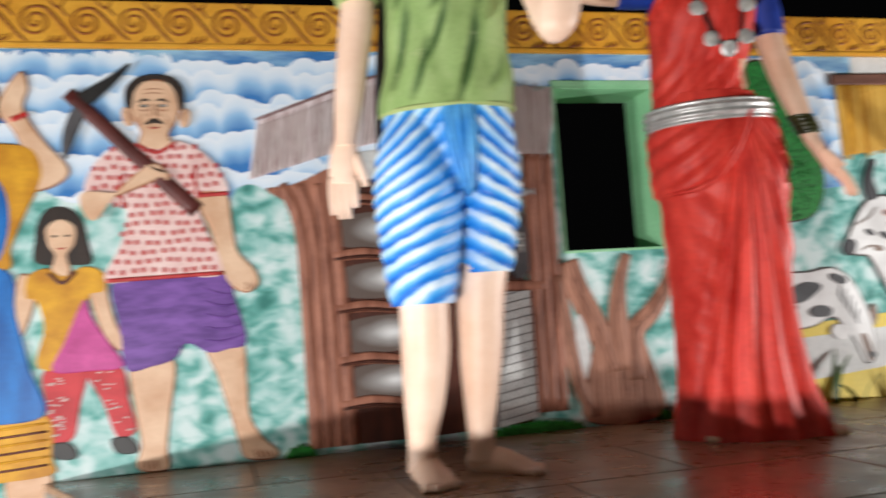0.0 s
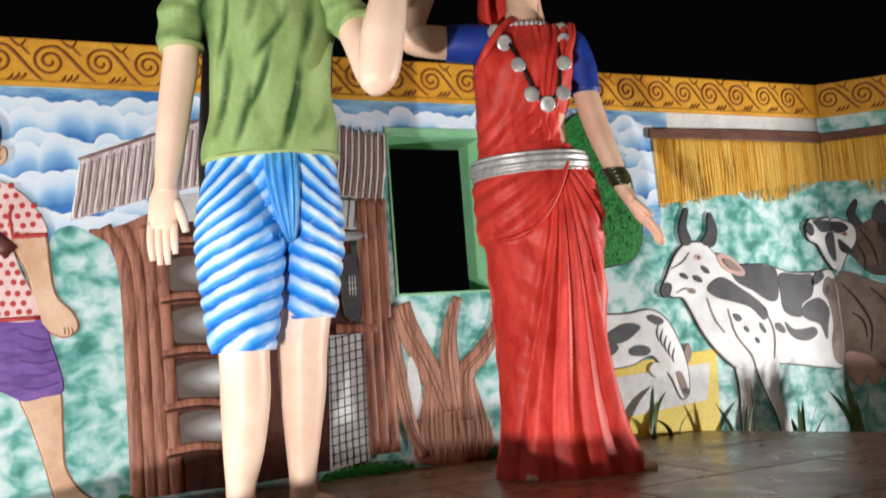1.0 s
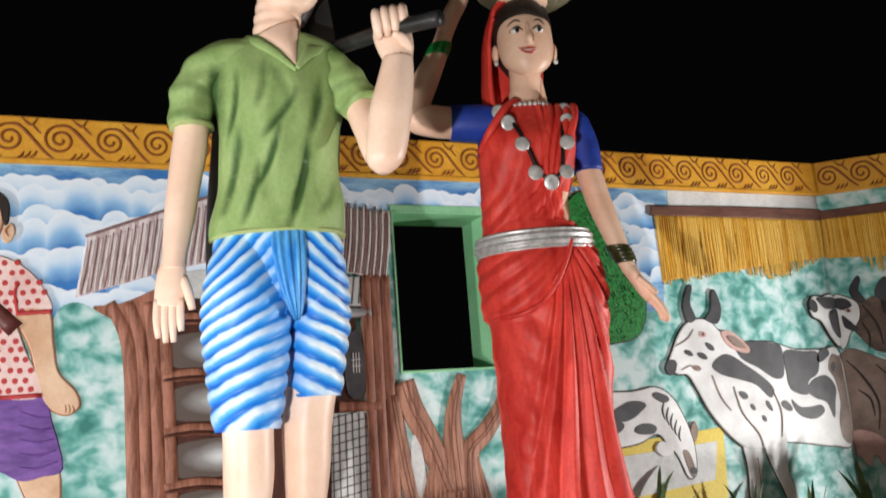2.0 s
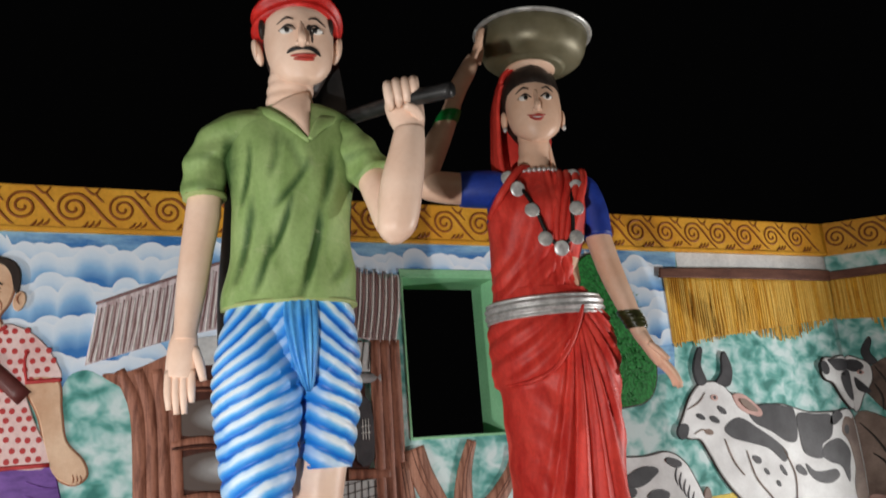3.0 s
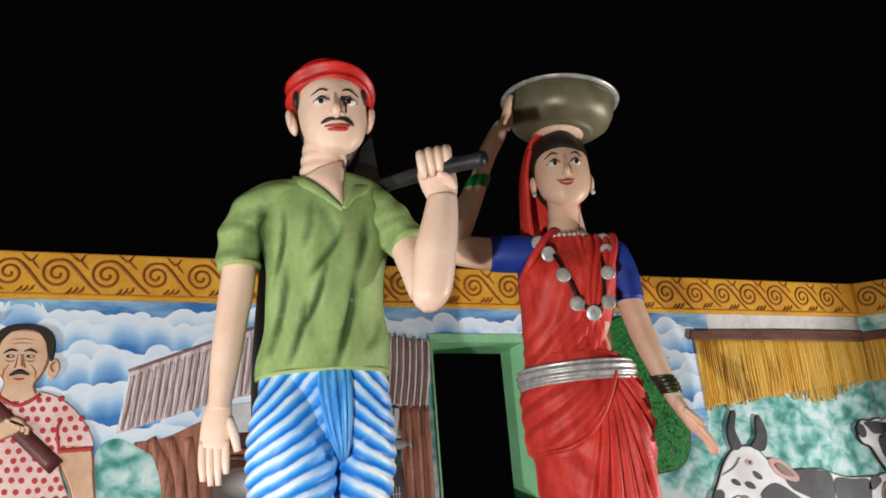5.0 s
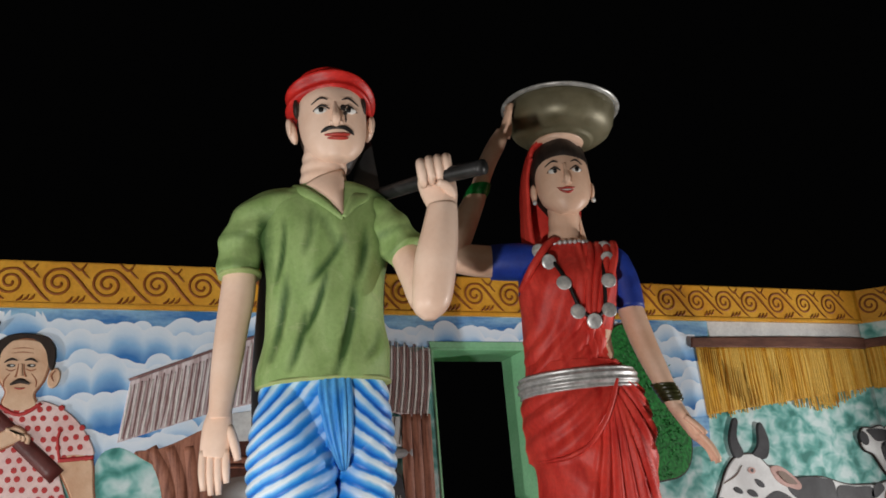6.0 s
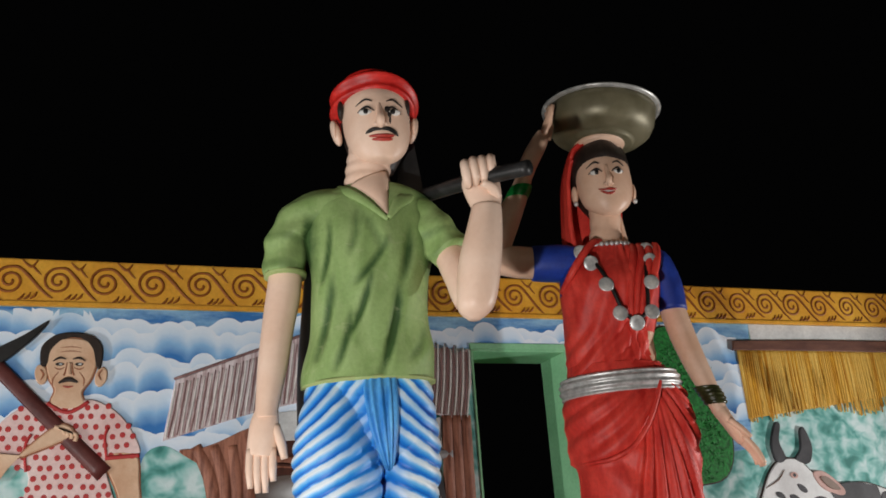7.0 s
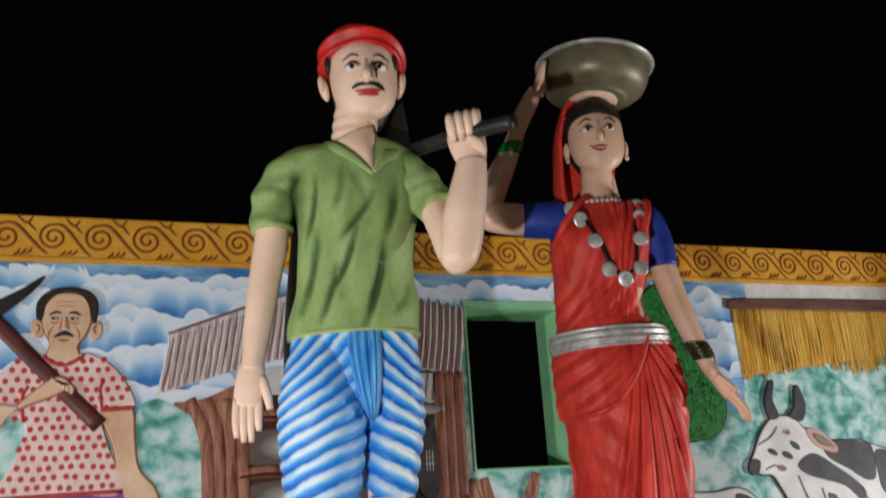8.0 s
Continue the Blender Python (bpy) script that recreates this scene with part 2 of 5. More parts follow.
# ---------------------------------------------------------------- mesh helpers
def finish(name, bm, mats, parent=None, label="", smooth=True, matrix=None):
    bmesh.ops.recalc_face_normals(bm, faces=bm.faces)
    me = bpy.data.meshes.new(name)
    bm.to_mesh(me)
    bm.free()
    for m in mats if isinstance(mats, (list, tuple)) else [mats]:
        me.materials.append(m)
    if smooth:
        me.shade_smooth()
    ob = new(name, me)
    if parent:
        ob.parent = parent
    if matrix:
        ob.matrix_basis = matrix
    if label:
        ob["label"] = label
    return ob


def part(name, bm, material, parent, label="", smooth=True):
    return finish(name, bm, material, parent, label, smooth)


def thing(name, matrix, label, category, group="", kind=""):
    ob = new(name)
    ob.matrix_basis = matrix
    return tagged(ob, label, category, group, kind)


def box(bm, x0, x1, y0, y1, z0, z1, bevel=0.0):
    r = bmesh.ops.create_cube(bm, size=1, matrix=Matrix.Translation(((x0 + x1) / 2, (y0 + y1) / 2, (z0 + z1) / 2)) @ Matrix.Diagonal((x1 - x0, y1 - y0, z1 - z0, 1)))
    if bevel:
        es = {e for v in r["verts"] for e in v.link_edges}
        bmesh.ops.bevel(bm, geom=list(es), offset=bevel, segments=2, affect="EDGES")


def spline(pts, sub, closed=False):
    """Catmull-Rom through the given points (tuples of any length)."""
    pts = [np.array(p, float) for p in pts]
    n, out = len(pts), []
    for i in range(n if closed else n - 1):
        p = [pts[(i + k) % n] if closed else pts[min(max(i + k, 0), n - 1)] for k in (-1, 0, 1, 2)]
        for s in range(sub):
            t = s / sub
            out.append(0.5 * (2 * p[1] + (p[2] - p[0]) * t + (2 * p[0] - 5 * p[1] + 4 * p[2] - p[3]) * t * t + (3 * p[1] - p[0] - 3 * p[2] + p[3]) * t ** 3))
    if not closed:
        out.append(pts[-1])
    return out


def tube(bm, pts, radii, mat=0, n=20, ref=(0, 1, 0), sub=5, disp=None, fold=None, shear=None, pick=None, flat=False):
    """A limb or body: ellipses along a smooth line, closed at both ends."""
    uvl = bm.loops.layers.uv.verify()
    rad = [(r, r) if not isinstance(r, tuple) else r for r in radii]
    P, R = spline(pts, sub), spline(rad, sub)
    rings, info = [], {}
    for i, (c, r) in enumerate(zip(P, R)):
        d = Vector(P[min(i + 1, len(P) - 1)] - P[max(i - 1, 0)]).normalized()
        if flat or n >= 18 and abs(d.z) > 0.88 and ref == (0, 1, 0):
            d = Vector((0, 0, math.copysign(1, d.z)))
        a = Vector(ref).cross(d).normalized()
        b = d.cross(a)
        ring = []
        for k in range(n):
            th = 2 * math.pi * k / n
            nor = a * math.cos(th) * r[1] + b * math.sin(th) * r[0]
            nor = nor.normalized() if nor.length > 0 else a
            co = Vector(c) + a * math.cos(th) * r[0] + b * math.sin(th) * r[1]
            if disp:
                co += nor * disp(co, th, i / (len(P) - 1))
            if shear:
                co = shear(co)
            v = bm.verts.new(co)
            info[v] = (k / n, fold(co) if fold else i / (len(P) - 1))
            ring.append(v)
        rings.append(ring)
    faces = []
    for A, B in zip(rings, rings[1:]):
        for k in range(n):
            faces.append(bm.faces.new((A[k], A[(k + 1) % n], B[(k + 1) % n], B[k])))
    faces += [bm.faces.new(rings[0]), bm.faces.new(rings[-1])]
    for f in faces:
        f.material_index = pick(f.calc_center_median()) if pick else mat
        for l in f.loops:
            l[uvl].uv = info[l.vert]


def blob(bm, c, r, mat=0, rot=None, seg=14):
    m = Matrix.Translation(c) @ (rot or Matrix()) @ Matrix.Diagonal((*r, 1))
    res = bmesh.ops.create_uvsphere(bm, u_segments=seg, v_segments=max(6, seg // 2 + 1), radius=1, matrix=m)
    for v in res["verts"]:
        for f in v.link_faces:
            f.material_index = mat


def step(a, b, x):
    t = min(max((x - a) / (b - a), 0), 1)
    return t * t * (3 - 2 * t)


# ---------------------------------------------------------------- ground, stage, walls
STAGE = 0.90
bm = bmesh.new()
bmesh.ops.create_grid(bm, x_segments=40, y_segments=40, size=400)
tagged(finish("ground", bm, SOIL), "dark bare ground round the stage at night", "ground", kind="structure")

CORNERS = [(-0.60, 4.41), (0.15, 2.50), (4.50, 1.95), (3.42, 4.41)]


def clip(poly, a, b):
    """The part of poly that lies on the left of the line from a to b."""
    side = lambda p: (b[0] - a[0]) * (p[1] - a[1]) - (b[1] - a[1]) * (p[0] - a[0])
    out = []
    for p, q in zip(poly, poly[1:] + poly[:1]):
        sp, sq = side(p), side(q)
        if sp >= 0:
            out.append(p)
        if sp * sq < 0:
            t = sp / (sp - sq)
            out.append((p[0] + t * (q[0] - p[0]), p[1] + t * (q[1] - p[1])))
    return out


bm = bmesh.new()
low = [bm.verts.new((x, y, 0)) for x, y in CORNERS]
top = [bm.verts.new((x, y, STAGE - 0.03)) for x, y in CORNERS]
bm.faces.new(low), bm.faces.new(top)
for i in range(4):
    bm.faces.new((low[i], low[(i + 1) % 4], top[(i + 1) % 4], top[i]))
stage = tagged(finish("stage_floor", bm, CEMENT, smooth=False), "raised cement stage paved with brown polished stone slabs", "stage", kind="structure")

# planting bed beside the stage
bm = bmesh.new()
bed = [(3.44, 4.405), (4.52, 1.95), (7.5, 1.6), (7.5, 4.405)]
low = [bm.verts.new((x, y, 0)) for x, y in bed]
top = [bm.verts.new((x, y, 0.62)) for x, y in bed]
bm.faces.new(low), bm.faces.new(top)
for i in range(4):
    bm.faces.new((low[i], low[(i + 1) % 4], top[(i + 1) % 4], top[i]))
tagged(finish("planting_bed", bm, SOIL, smooth=False), "dark soil planting bed beside the stage", "planting bed", kind="structure")

WALL_Y, THICK, TOP = 4.41, 0.27, 2.69
WX0, WX1, WZ0, WZ1 = 1.715, 2.245, 1.72, 2.527
CORNER_X = 4.57
BACK = pose(0, WALL_Y, 0)
SIDE = pose(CORNER_X, WALL_Y, 0, 0, 0, -40)

bm = bmesh.new()
box(bm, -3.0, WX0, 0, THICK, 0, TOP)
box(bm, WX1, CORNER_X + 0.1, 0, THICK, 0, TOP)
box(bm, WX0, WX1, 0, THICK, 0, WZ0)
box(bm, WX0, WX1, 0, THICK, WZ1, TOP)
tagged(finish("wall_north", bm, TEAL, smooth=False, matrix=BACK), "plastered wall with a sponged teal and white wash", "wall", kind="structure")
bm = bmesh.new()
box(bm, 0, 2.6, 0, THICK, 0, TOP)
tagged(finish("wall_east", bm, TEAL, smooth=False, matrix=SIDE), "plastered wall with a sponged teal and white wash", "wall", kind="structure")

# mint reveals of the opening
win = thing("window_1", BACK, "open unglazed window opening with mint green reveals", "window", kind="structure")
t = 0.012
for x0, x1, z0, z1 in ((WX0, WX0 + t, WZ0, WZ1), (WX1 - t, WX1, WZ0, WZ1), (WX0 + t, WX1 - t, WZ1 - t, WZ1), (WX0 + t, WX1 - t, WZ0, WZ0 + t)):
    bm = bmesh.new()
    box(bm, x0, x1, -0.004, THICK + 0.004, z0, z1, 0.002)
    part("reveal", bm, MINT, win, smooth=False)
bm = bmesh.new()
box(bm, WX0 - 0.004, WX1 + 0.03, -0.008, 0.0, WZ1, WZ1 + 0.03, 0.002)
part("lintel_band", bm, MINT, win, smooth=False)


# ---------------------------------------------------------------- frieze with scrolls
def scroll_mesh():
    bm = bmesh.new()

    def stroke(pts, r, sub=3):
        tube(bm, [(x, 0, z) for x, z in pts], [(w, 0.0035) for w in r], 0, 6, sub=sub)
    sp = []
    for i in range(20):
        a = math.radians(80) + (19 - i) / 19 * 2 * math.pi * 1.85
        rr = 0.008 + 0.056 * (i / 19) ** 0.95
        sp.append((rr * math.cos(a) - 0.030, rr * math.sin(a) - 0.002))
    tail = [(0.006, 0.056), (0.034, 0.030), (0.062, -0.004), (0.092, -0.042), (0.124, -0.074), (0.140, -0.084)]
    stroke(sp + tail, [0.004] + [0.0062] * 19 + [0.0072, 0.0078, 0.0075, 0.0070, 0.0055, 0.002], 2)
    stroke([(0.016, 0.092), (0.040, 0.066), (0.058, 0.060), (0.078, 0.088)], [0.003, 0.006, 0.006, 0.003])
    stroke([(0.060, 0.060), (0.078, 0.036), (0.092, 0.022)], [0.005, 0.005, 0.002])
    for k in range(3):
        stroke([(0.002 + 0.024 * k, -0.088 + 0.002 * k), (0.018 + 0.025 * k, -0.078 + 0.003 * k), (0.028 + 0.024 * k, -0.060 + 0.003 * k)], [0.003, 0.0062, 0.0025])
    bmesh.ops.recalc_face_normals(bm, faces=bm.faces)
    me = bpy.data.meshes.new("scroll")
    bm.to_mesh(me)
    bm.free()
    me.materials.append(BROWN_LINE)
    me.shade_smooth()
    return me


SCROLL = scroll_mesh()


def frieze(name, base, length0, length1):
    bm = bmesh.new()
    box(bm, length0, length1, -0.03, THICK + 0.02, TOP, TOP + 0.205, 0.006)
    box(bm, length0, length1, -0.040, -0.024, TOP - 0.004, TOP + 0.016, 0.004)
    fr = tagged(finish(name, bm, YELLOW, smooth=False, matrix=base), "ochre yellow frieze with raised brown scrolls along the wall top", "frieze", kind="structure")
    x, i = length0 + 0.1, 0
    while x < length1 - 0.08:
        ob = new("scroll", SCROLL)
        ob.parent = fr
        ob.matrix_basis = pose(x, -0.031, TOP + 0.108, 0, 2.5 * math.sin(i * 2.3), 0) @ Matrix.Scale(1 + 0.05 * math.sin(i * 1.7), 4)
        x, i = x + 0.196 + 0.008 * math.sin(i * 1.3), i + 1
    return fr


frieze("frieze_trim_north", BACK, -3.0, CORNER_X + 0.012)
frieze("frieze_trim_east", SIDE, 0.012, 2.6)


# ---------------------------------------------------------------- painted reliefs on the wall
def relief(name, pts, mat, parent, depth=0.012, level=0, label="", sub=5, sharp=False, grow=0.0):
    """A raised painted shape on the wall: its smooth outline as (x, z), a rounded rim and a flat face."""
    out = [np.array(p, float) for p in pts] if sharp else spline(pts, sub, True)
    n = len(out)
    area = sum(out[i][0] * out[(i + 1) % n][1] - out[(i + 1) % n][0] * out[i][1] for i in range(n))
    if area < 0:
        out.reverse()
    depth *= 0.35
    y0 = -0.0015 * level
    bm = bmesh.new()
    rings = []
    for inset, y in ((-grow, 0.001), (-grow, y0 - 0.55 * depth), (min(0.006, depth * 0.5) - grow, y0 - depth)):
        ring = []
        for i in range(n):
            p, a, b = out[i], out[i - 1], out[(i + 1) % n]
            d = b - a
            l = math.hypot(*d) or 1
            ring.append(bm.verts.new((p[0] - inset * d[1] / l, y, p[1] + inset * d[0] / l)))
        rings.append(ring)
    for A, B in zip(rings, rings[1:]):
        for i in range(n):
            bm.faces.new((A[i], A[(i + 1) % n], B[(i + 1) % n], B[i]))
    flat = [Vector((v.co.x, v.co.z)) for v in rings[-1]]
    got = mathutils.geometry.delaunay_2d_cdt(flat, [(i, (i + 1) % n) for i in range(n)], [], 1, 1e-6)
    face = [bm.verts.new((p.x, y0 - depth, p.y)) for p in got[0]]
    for tri in got[2]:
        bm.faces.new([face[i] for i in tri])
    if mat is FACE and name != "ear":
        relief(name + "_rim", pts, RIM_BROWN, parent, depth * 1.2, level - 0.6, sub=sub, sharp=sharp, grow=0.006)
    return part(name, bm, mat, parent, label, smooth=False)


def brush(name, pts, widths, mat, parent, level=0, depth=0.008, label="", n=8):
    """A painted or modelled stroke that follows a smooth line on the wall."""
    bm = bmesh.new()
    depth *= 0.5
    y = -0.0015 * level
    tube(bm, [(x, y, z) for x, z in pts], [(w, depth) for w in widths], 0, n, sub=5)
    return part(name, bm, mat, parent, label)


def oval(cx, cz, rx, rz, rot=0.0, n=9):
    return [(cx + rx * math.cos(a) * math.cos(rot) - rz * math.sin(a) * math.sin(rot), cz + rx * math.cos(a) * math.sin(rot) + rz * math.sin(a) * math.cos(rot)) for a in (2 * math.pi * i / n for i in range(n))]


# sky with rows of clouds
sky = thing("cloud_mural", BACK, "airbrushed blue sky with rows of white clouds on the wall", "mural")
relief("sky", [(-2.9, 2.0), (0.3, 2.0), (0.9, 2.1), (1.45, 2.535), (3.40, 2.535), (3.42, 2.688), (-2.9, 2.688)], SKY, sky, 0.003, 0, sharp=True)
relief("sky", [(2.30, 1.9), (3.30, 2.0), (3.38, 2.54), (2.30, 2.54)], SKY, sky, 0.003, 0, sharp=True)


def cloud_row(z0, x0, x1, y, rng, floor_z):
    bm = bmesh.new()
    uvl = bm.loops.layers.uv.verify()
    bumps, x = [], x0 - 0.1
    while x < x1 + 0.1:
        r = rng.uniform(0.035, 0.085)
        bumps.append((x, r, rng.uniform(-0.045, 0.03)))
        x += r * rng.uniform(0.75, 1.35)
    cols = []
    n = int((x1 - x0) / 0.012)
    for i in range(n + 1):
        x = x0 + (x1 - x0) * i / n
        h = max([math.sqrt(max(r * r - (x - c) ** 2, 0)) + o for c, r, o in bumps] + [-0.05])
        zt = z0 + h + 0.035 * math.sin(x * 4.1 + z0 * 40)
        zb = floor_z(x)
        col = []
        for v in (0, 0.02, 0.05, 0.09, 0.15, 0.22):
            zz = zt - v
            col.append((bm.verts.new((x, y, max(zz, zb))), v / 0.16))
        cols.append(col)
    for A, B in zip(cols, cols[1:]):
        for k in range(5):
            q = (A[k], A[k + 1], B[k + 1], B[k])
            if all(w[0].co.z <= floor_z(w[0].co.x) + 1e-5 for w in q) or any(w[0].co.z > 2.686 for w in q):
                continue
            f = bm.faces.new([w[0] for w in q])
            for l, w in zip(f.loops, q):
                l[uvl].uv = (w[0].co.x, w[1])
    bmesh.ops.delete(bm, geom=[v for v in bm.verts if not v.link_faces], context="VERTS")
    part("cloud_band", bm, CLOUD, sky)


rng = random.Random(5)
left_floor = lambda x: 2.02 if x < 0.32 else 2.06 + 0.05 * (x - 0.3) if x < 1.3 else 2.53
for k in range(8):
    cloud_row(2.60 - 0.078 * k, -2.8, 1.74 if k < 2 else 1.3, -0.0014 - 0.0006 * k, rng, left_floor)
for k in range(2):
    cloud_row(2.60 - 0.07 * k, 1.74, 2.72, -0.0014 - 0.0006 * k, rng, lambda x: 2.56)
for k in range(6):
    cloud_row(2.60 - 0.085 * k, 2.72, 3.32, -0.0014 - 0.0006 * k, rng, lambda x: 2.15)

relief("pale_wash", [(3.42, 2.56), (4.56, 2.56), (4.56, 2.688), (3.42, 2.688)], PAPER, sky, 0.003, 1, sharp=True)

# sponged bushes in front of the sky
bushes = thing("bush_mural", BACK, "sponged teal bushes painted on the wall", "mural")
relief("bush", [(0.18, 0.92), (0.14, 1.6), (0.18, 2.0), (0.26, 2.09), (0.36, 2.05), (0.46, 1.98), (0.50, 1.8), (0.52, 1.2), (0.50, 0.92)], TEAL, bushes, 0.004, 4)
relief("bush", [(-1.6, 0.7), (-1.6, 1.9), (-1.2, 2.06), (-0.9, 1.96), (-0.72, 2.06), (-0.6, 2.10), (-0.48, 2.04), (-0.40, 2.03), (-0.28, 2.02), (-0.1, 1.9), (0.15, 1.8), (0.18, 0.9)], TEAL, bushes, 0.004, 3)

# hut
hut = thing("hut_mural", BACK, "relief of a reed-roofed wooden hut with rails and wire mesh", "mural")
relief("roof", [(0.27, 2.11), (0.315, 2.37), (0.66, 2.50), (0.95, 2.60), (1.0, 2.30), (0.65, 2.225)], REED, hut, 0.02, 5, sharp=True)
relief("roof", [(1.0, 2.62), (1.25, 2.60), (1.54, 2.525), (1.59, 2.535), (1.62, 2.50), (1.70, 2.525), (1.705, 2.36), (1.66, 2.17), (1.50, 2.21), (1.25, 2.25), (1.0, 2.30)], REED, hut, 0.02, 5, sharp=True)
for i in range(46):
    x = 0.30 + 0.0152 * i
    z1, z0 = 2.35 + 0.36 * (x - 0.3), 2.12 + 0.28 * (x - 0.3)
    brush("reed", [(x - 0.02 + 0.004 * math.sin(i * 5), z0), (x, (z0 + z1) / 2), (x + 0.018, z1 + 0.006 * math.sin(i * 3))], [0.0028 + 0.0012 * math.sin(i), 0.0036 + 0.001 * math.sin(i * 2.3), 0.0026], REED_DARK if i % 2 else WHITE, hut, 11, 0.006, n=6)
for i in range(19):
    x = 1.40 + 0.0162 * i
    z1, z0 = 2.56 - 0.15 * (x - 1.4) + 0.012 * math.sin(i * 4), 2.23 - 0.14 * (x - 1.4)
    brush("reed", [(x - 0.025, z0), (x, (z0 + z1) / 2), (x + 0.012, z1)], [0.0028, 0.004, 0.0028], REED_DARK if i % 2 else WHITE, hut, 11, 0.006, n=6)
brush("roof_ridge", [(0.31, 2.375), (0.66, 2.505), (0.95, 2.605)], [0.006] * 3, REED_DARK, hut, 11)
# wall of the hut behind its rails
relief("hut_wall", [(0.62, 0.93), (0.62, 2.06), (0.9, 2.22), (1.1, 2.27), (1.5, 2.2), (1.5, 0.95), (1.0, 0.93)], WOOD_DARK, hut, 0.004, 5, sharp=True)
for zc in (1.865, 1.64, 1.40, 1.19):
    relief("rail_gap", [(0.665, zc - 0.065), (0.665, zc + 0.065), (0.98, zc + 0.075), (0.98, zc - 0.06)], GAP, hut, 0.004, 7)
for zc in (2.0, 1.755, 1.52, 1.29, 1.10):
    brush("rail_shade", [(0.62, zc - 0.012), (0.75, zc - 0.004), (0.9, zc - 0.018), (1.02, zc - 0.006)], [0.006, 0.007, 0.006, 0.006], WOOD_DARK, hut, 20, 0.008, n=6)
    brush("rail", [(0.62, zc), (0.75, zc + 0.012), (0.9, zc - 0.004), (1.02, zc + 0.01)], [0.024, 0.028, 0.024, 0.026], WOOD, hut, 8, 0.022)
for k in range(4):
    x = 0.495 + 0.05 * k
    brush("post_strand", [(x + 0.008, 0.93), (x + 0.004 * math.sin(k * 3), 1.5), (x - 0.012, 1.9), (x - 0.028 * (3.2 - k), 2.085)], [0.034, 0.03, 0.032, 0.026], WOOD, hut, 5, 0.024)
relief("post_head", [(0.34, 2.065), (0.42, 2.075), (0.50, 2.10), (0.66, 2.16), (0.70, 2.05), (0.64, 1.95), (0.52, 1.88), (0.46, 1.98)], WOOD, hut, 0.014, 6)
for k in range(3):
    x = 1.55 + 0.048 * k
    brush("post_strand", [(x, 0.99), (x + 0.004, 1.5), (x + 0.008, 1.9), (x + 0.015, 2.20)], [0.03, 0.028, 0.03, 0.026], WOOD, hut, 6, 0.022)
brush("rail", [(1.40, 1.585), (1.5, 1.58), (1.60, 1.575)], [0.024] * 3, WOOD, hut, 8, 0.02)
brush("rail", [(1.40, 2.02), (1.5, 2.02), (1.58, 2.02)], [0.024] * 3, CLOUDY, hut, 8, 0.016)
relief("grey_board", [(1.445, 1.64), (1.445, 1.90), (1.52, 1.91), (1.525, 1.65)], SLATE, hut, 0.012, 8, sub=3)
for k in range(3):
    brush("white_bar", [(1.475 + 0.014 * k, 1.735), (1.477 + 0.014 * k, 1.83)], [0.002, 0.002], WHITE, hut, 12, 0.003, n=6)
for k in range(2):
    brush("white_bar", [(1.468, 1.765 + 0.03 * k), (1.512, 1.768 + 0.03 * k)], [0.002, 0.002], WHITE, hut, 12, 0.003, n=6)
relief("mesh_panel", [(1.33, 0.94), (1.36, 1.555), (1.535, 1.555), (1.525, 0.97)], PAPER, hut, 0.005, 7, sharp=True)
for k in range(15):
    z = 0.97 + 0.04 * k
    brush("wire", [(1.34, z), (1.53, z + 0.035)], [0.0022, 0.0022], LINE, hut, 9, 0.003, n=6)
for k in range(6):
    x = 1.35 + 0.032 * k
    brush("wire", [(x - 0.004, 0.96), (x + 0.012, 1.55)], [0.0022, 0.0022], LINE, hut, 9, 0.003, n=6)
relief("mesh_panel", [(1.30, 2.06), (1.30, 2.20), (1.53, 2.19), (1.53, 2.05)], PAPER, hut, 0.005, 7, sharp=True)
for k in range(7):
    brush("wire", [(1.31 + 0.035 * k, 2.06), (1.33 + 0.035 * k, 2.19)], [0.0022, 0.0022], LINE, hut, 9, 0.003, n=6)
relief("mesh_panel", [(0.72, 2.10), (0.72, 2.22), (0.92, 2.24), (0.92, 2.10)], PAPER, hut, 0.005, 7, sharp=True)

# bare tree under the window
tree = thing("tree_mural", BACK, "relief of a bare brown forked tree trunk on the wall", "mural")
relief("trunk", [(1.76, 0.93), (1.80, 1.2), (1.88, 1.36), (1.96, 1.33), (2.05, 1.34), (2.11, 1.2), (2.15, 0.93)], STEM, tree, 0.022, 5)
for pts, w in (([(1.72, 1.68), (1.76, 1.55), (1.84, 1.38), (1.92, 1.15)], [0.05, 0.05, 0.05, 0.05]),
               ([(2.03, 1.70), (1.98, 1.56), (1.96, 1.40), (1.97, 1.15)], [0.022, 0.032, 0.045, 0.06]),
               ([(2.26, 1.66), (2.23, 1.54), (2.14, 1.42), (2.04, 1.32), (2.03, 1.1)], [0.014, 0.03, 0.04, 0.045, 0.06]),
               ([(1.66, 1.62), (1.70, 1.3), (1.74, 1.1), (1.80, 0.95)], [0.03, 0.035, 0.03, 0.03])):
    w = [1.18 * q for q in w]
    brush("branch", pts, w, STEM, tree, 5, 0.026)
    for side in (-0.62, -0.2, 0.22, 0.6):
        line = [(x + side * q, z) for (x, z), q in zip(pts, w)]
        brush("bark_line", line, [0.002] + [0.0036] * (len(pts) - 2) + [0.003], EAVE, tree, 5 + 9 * (1 - abs(side)), 0.006, n=6)
for k in range(9):
    x = 1.79 + 0.04 * k
    brush("bark_ridge", [(x, 0.95), (x + 0.008 * math.sin(k * 2), 1.1), (x * 0.8 + 0.392, 1.30)], [0.005, 0.006, 0.003], STEM, tree, 11, 0.005, n=6)
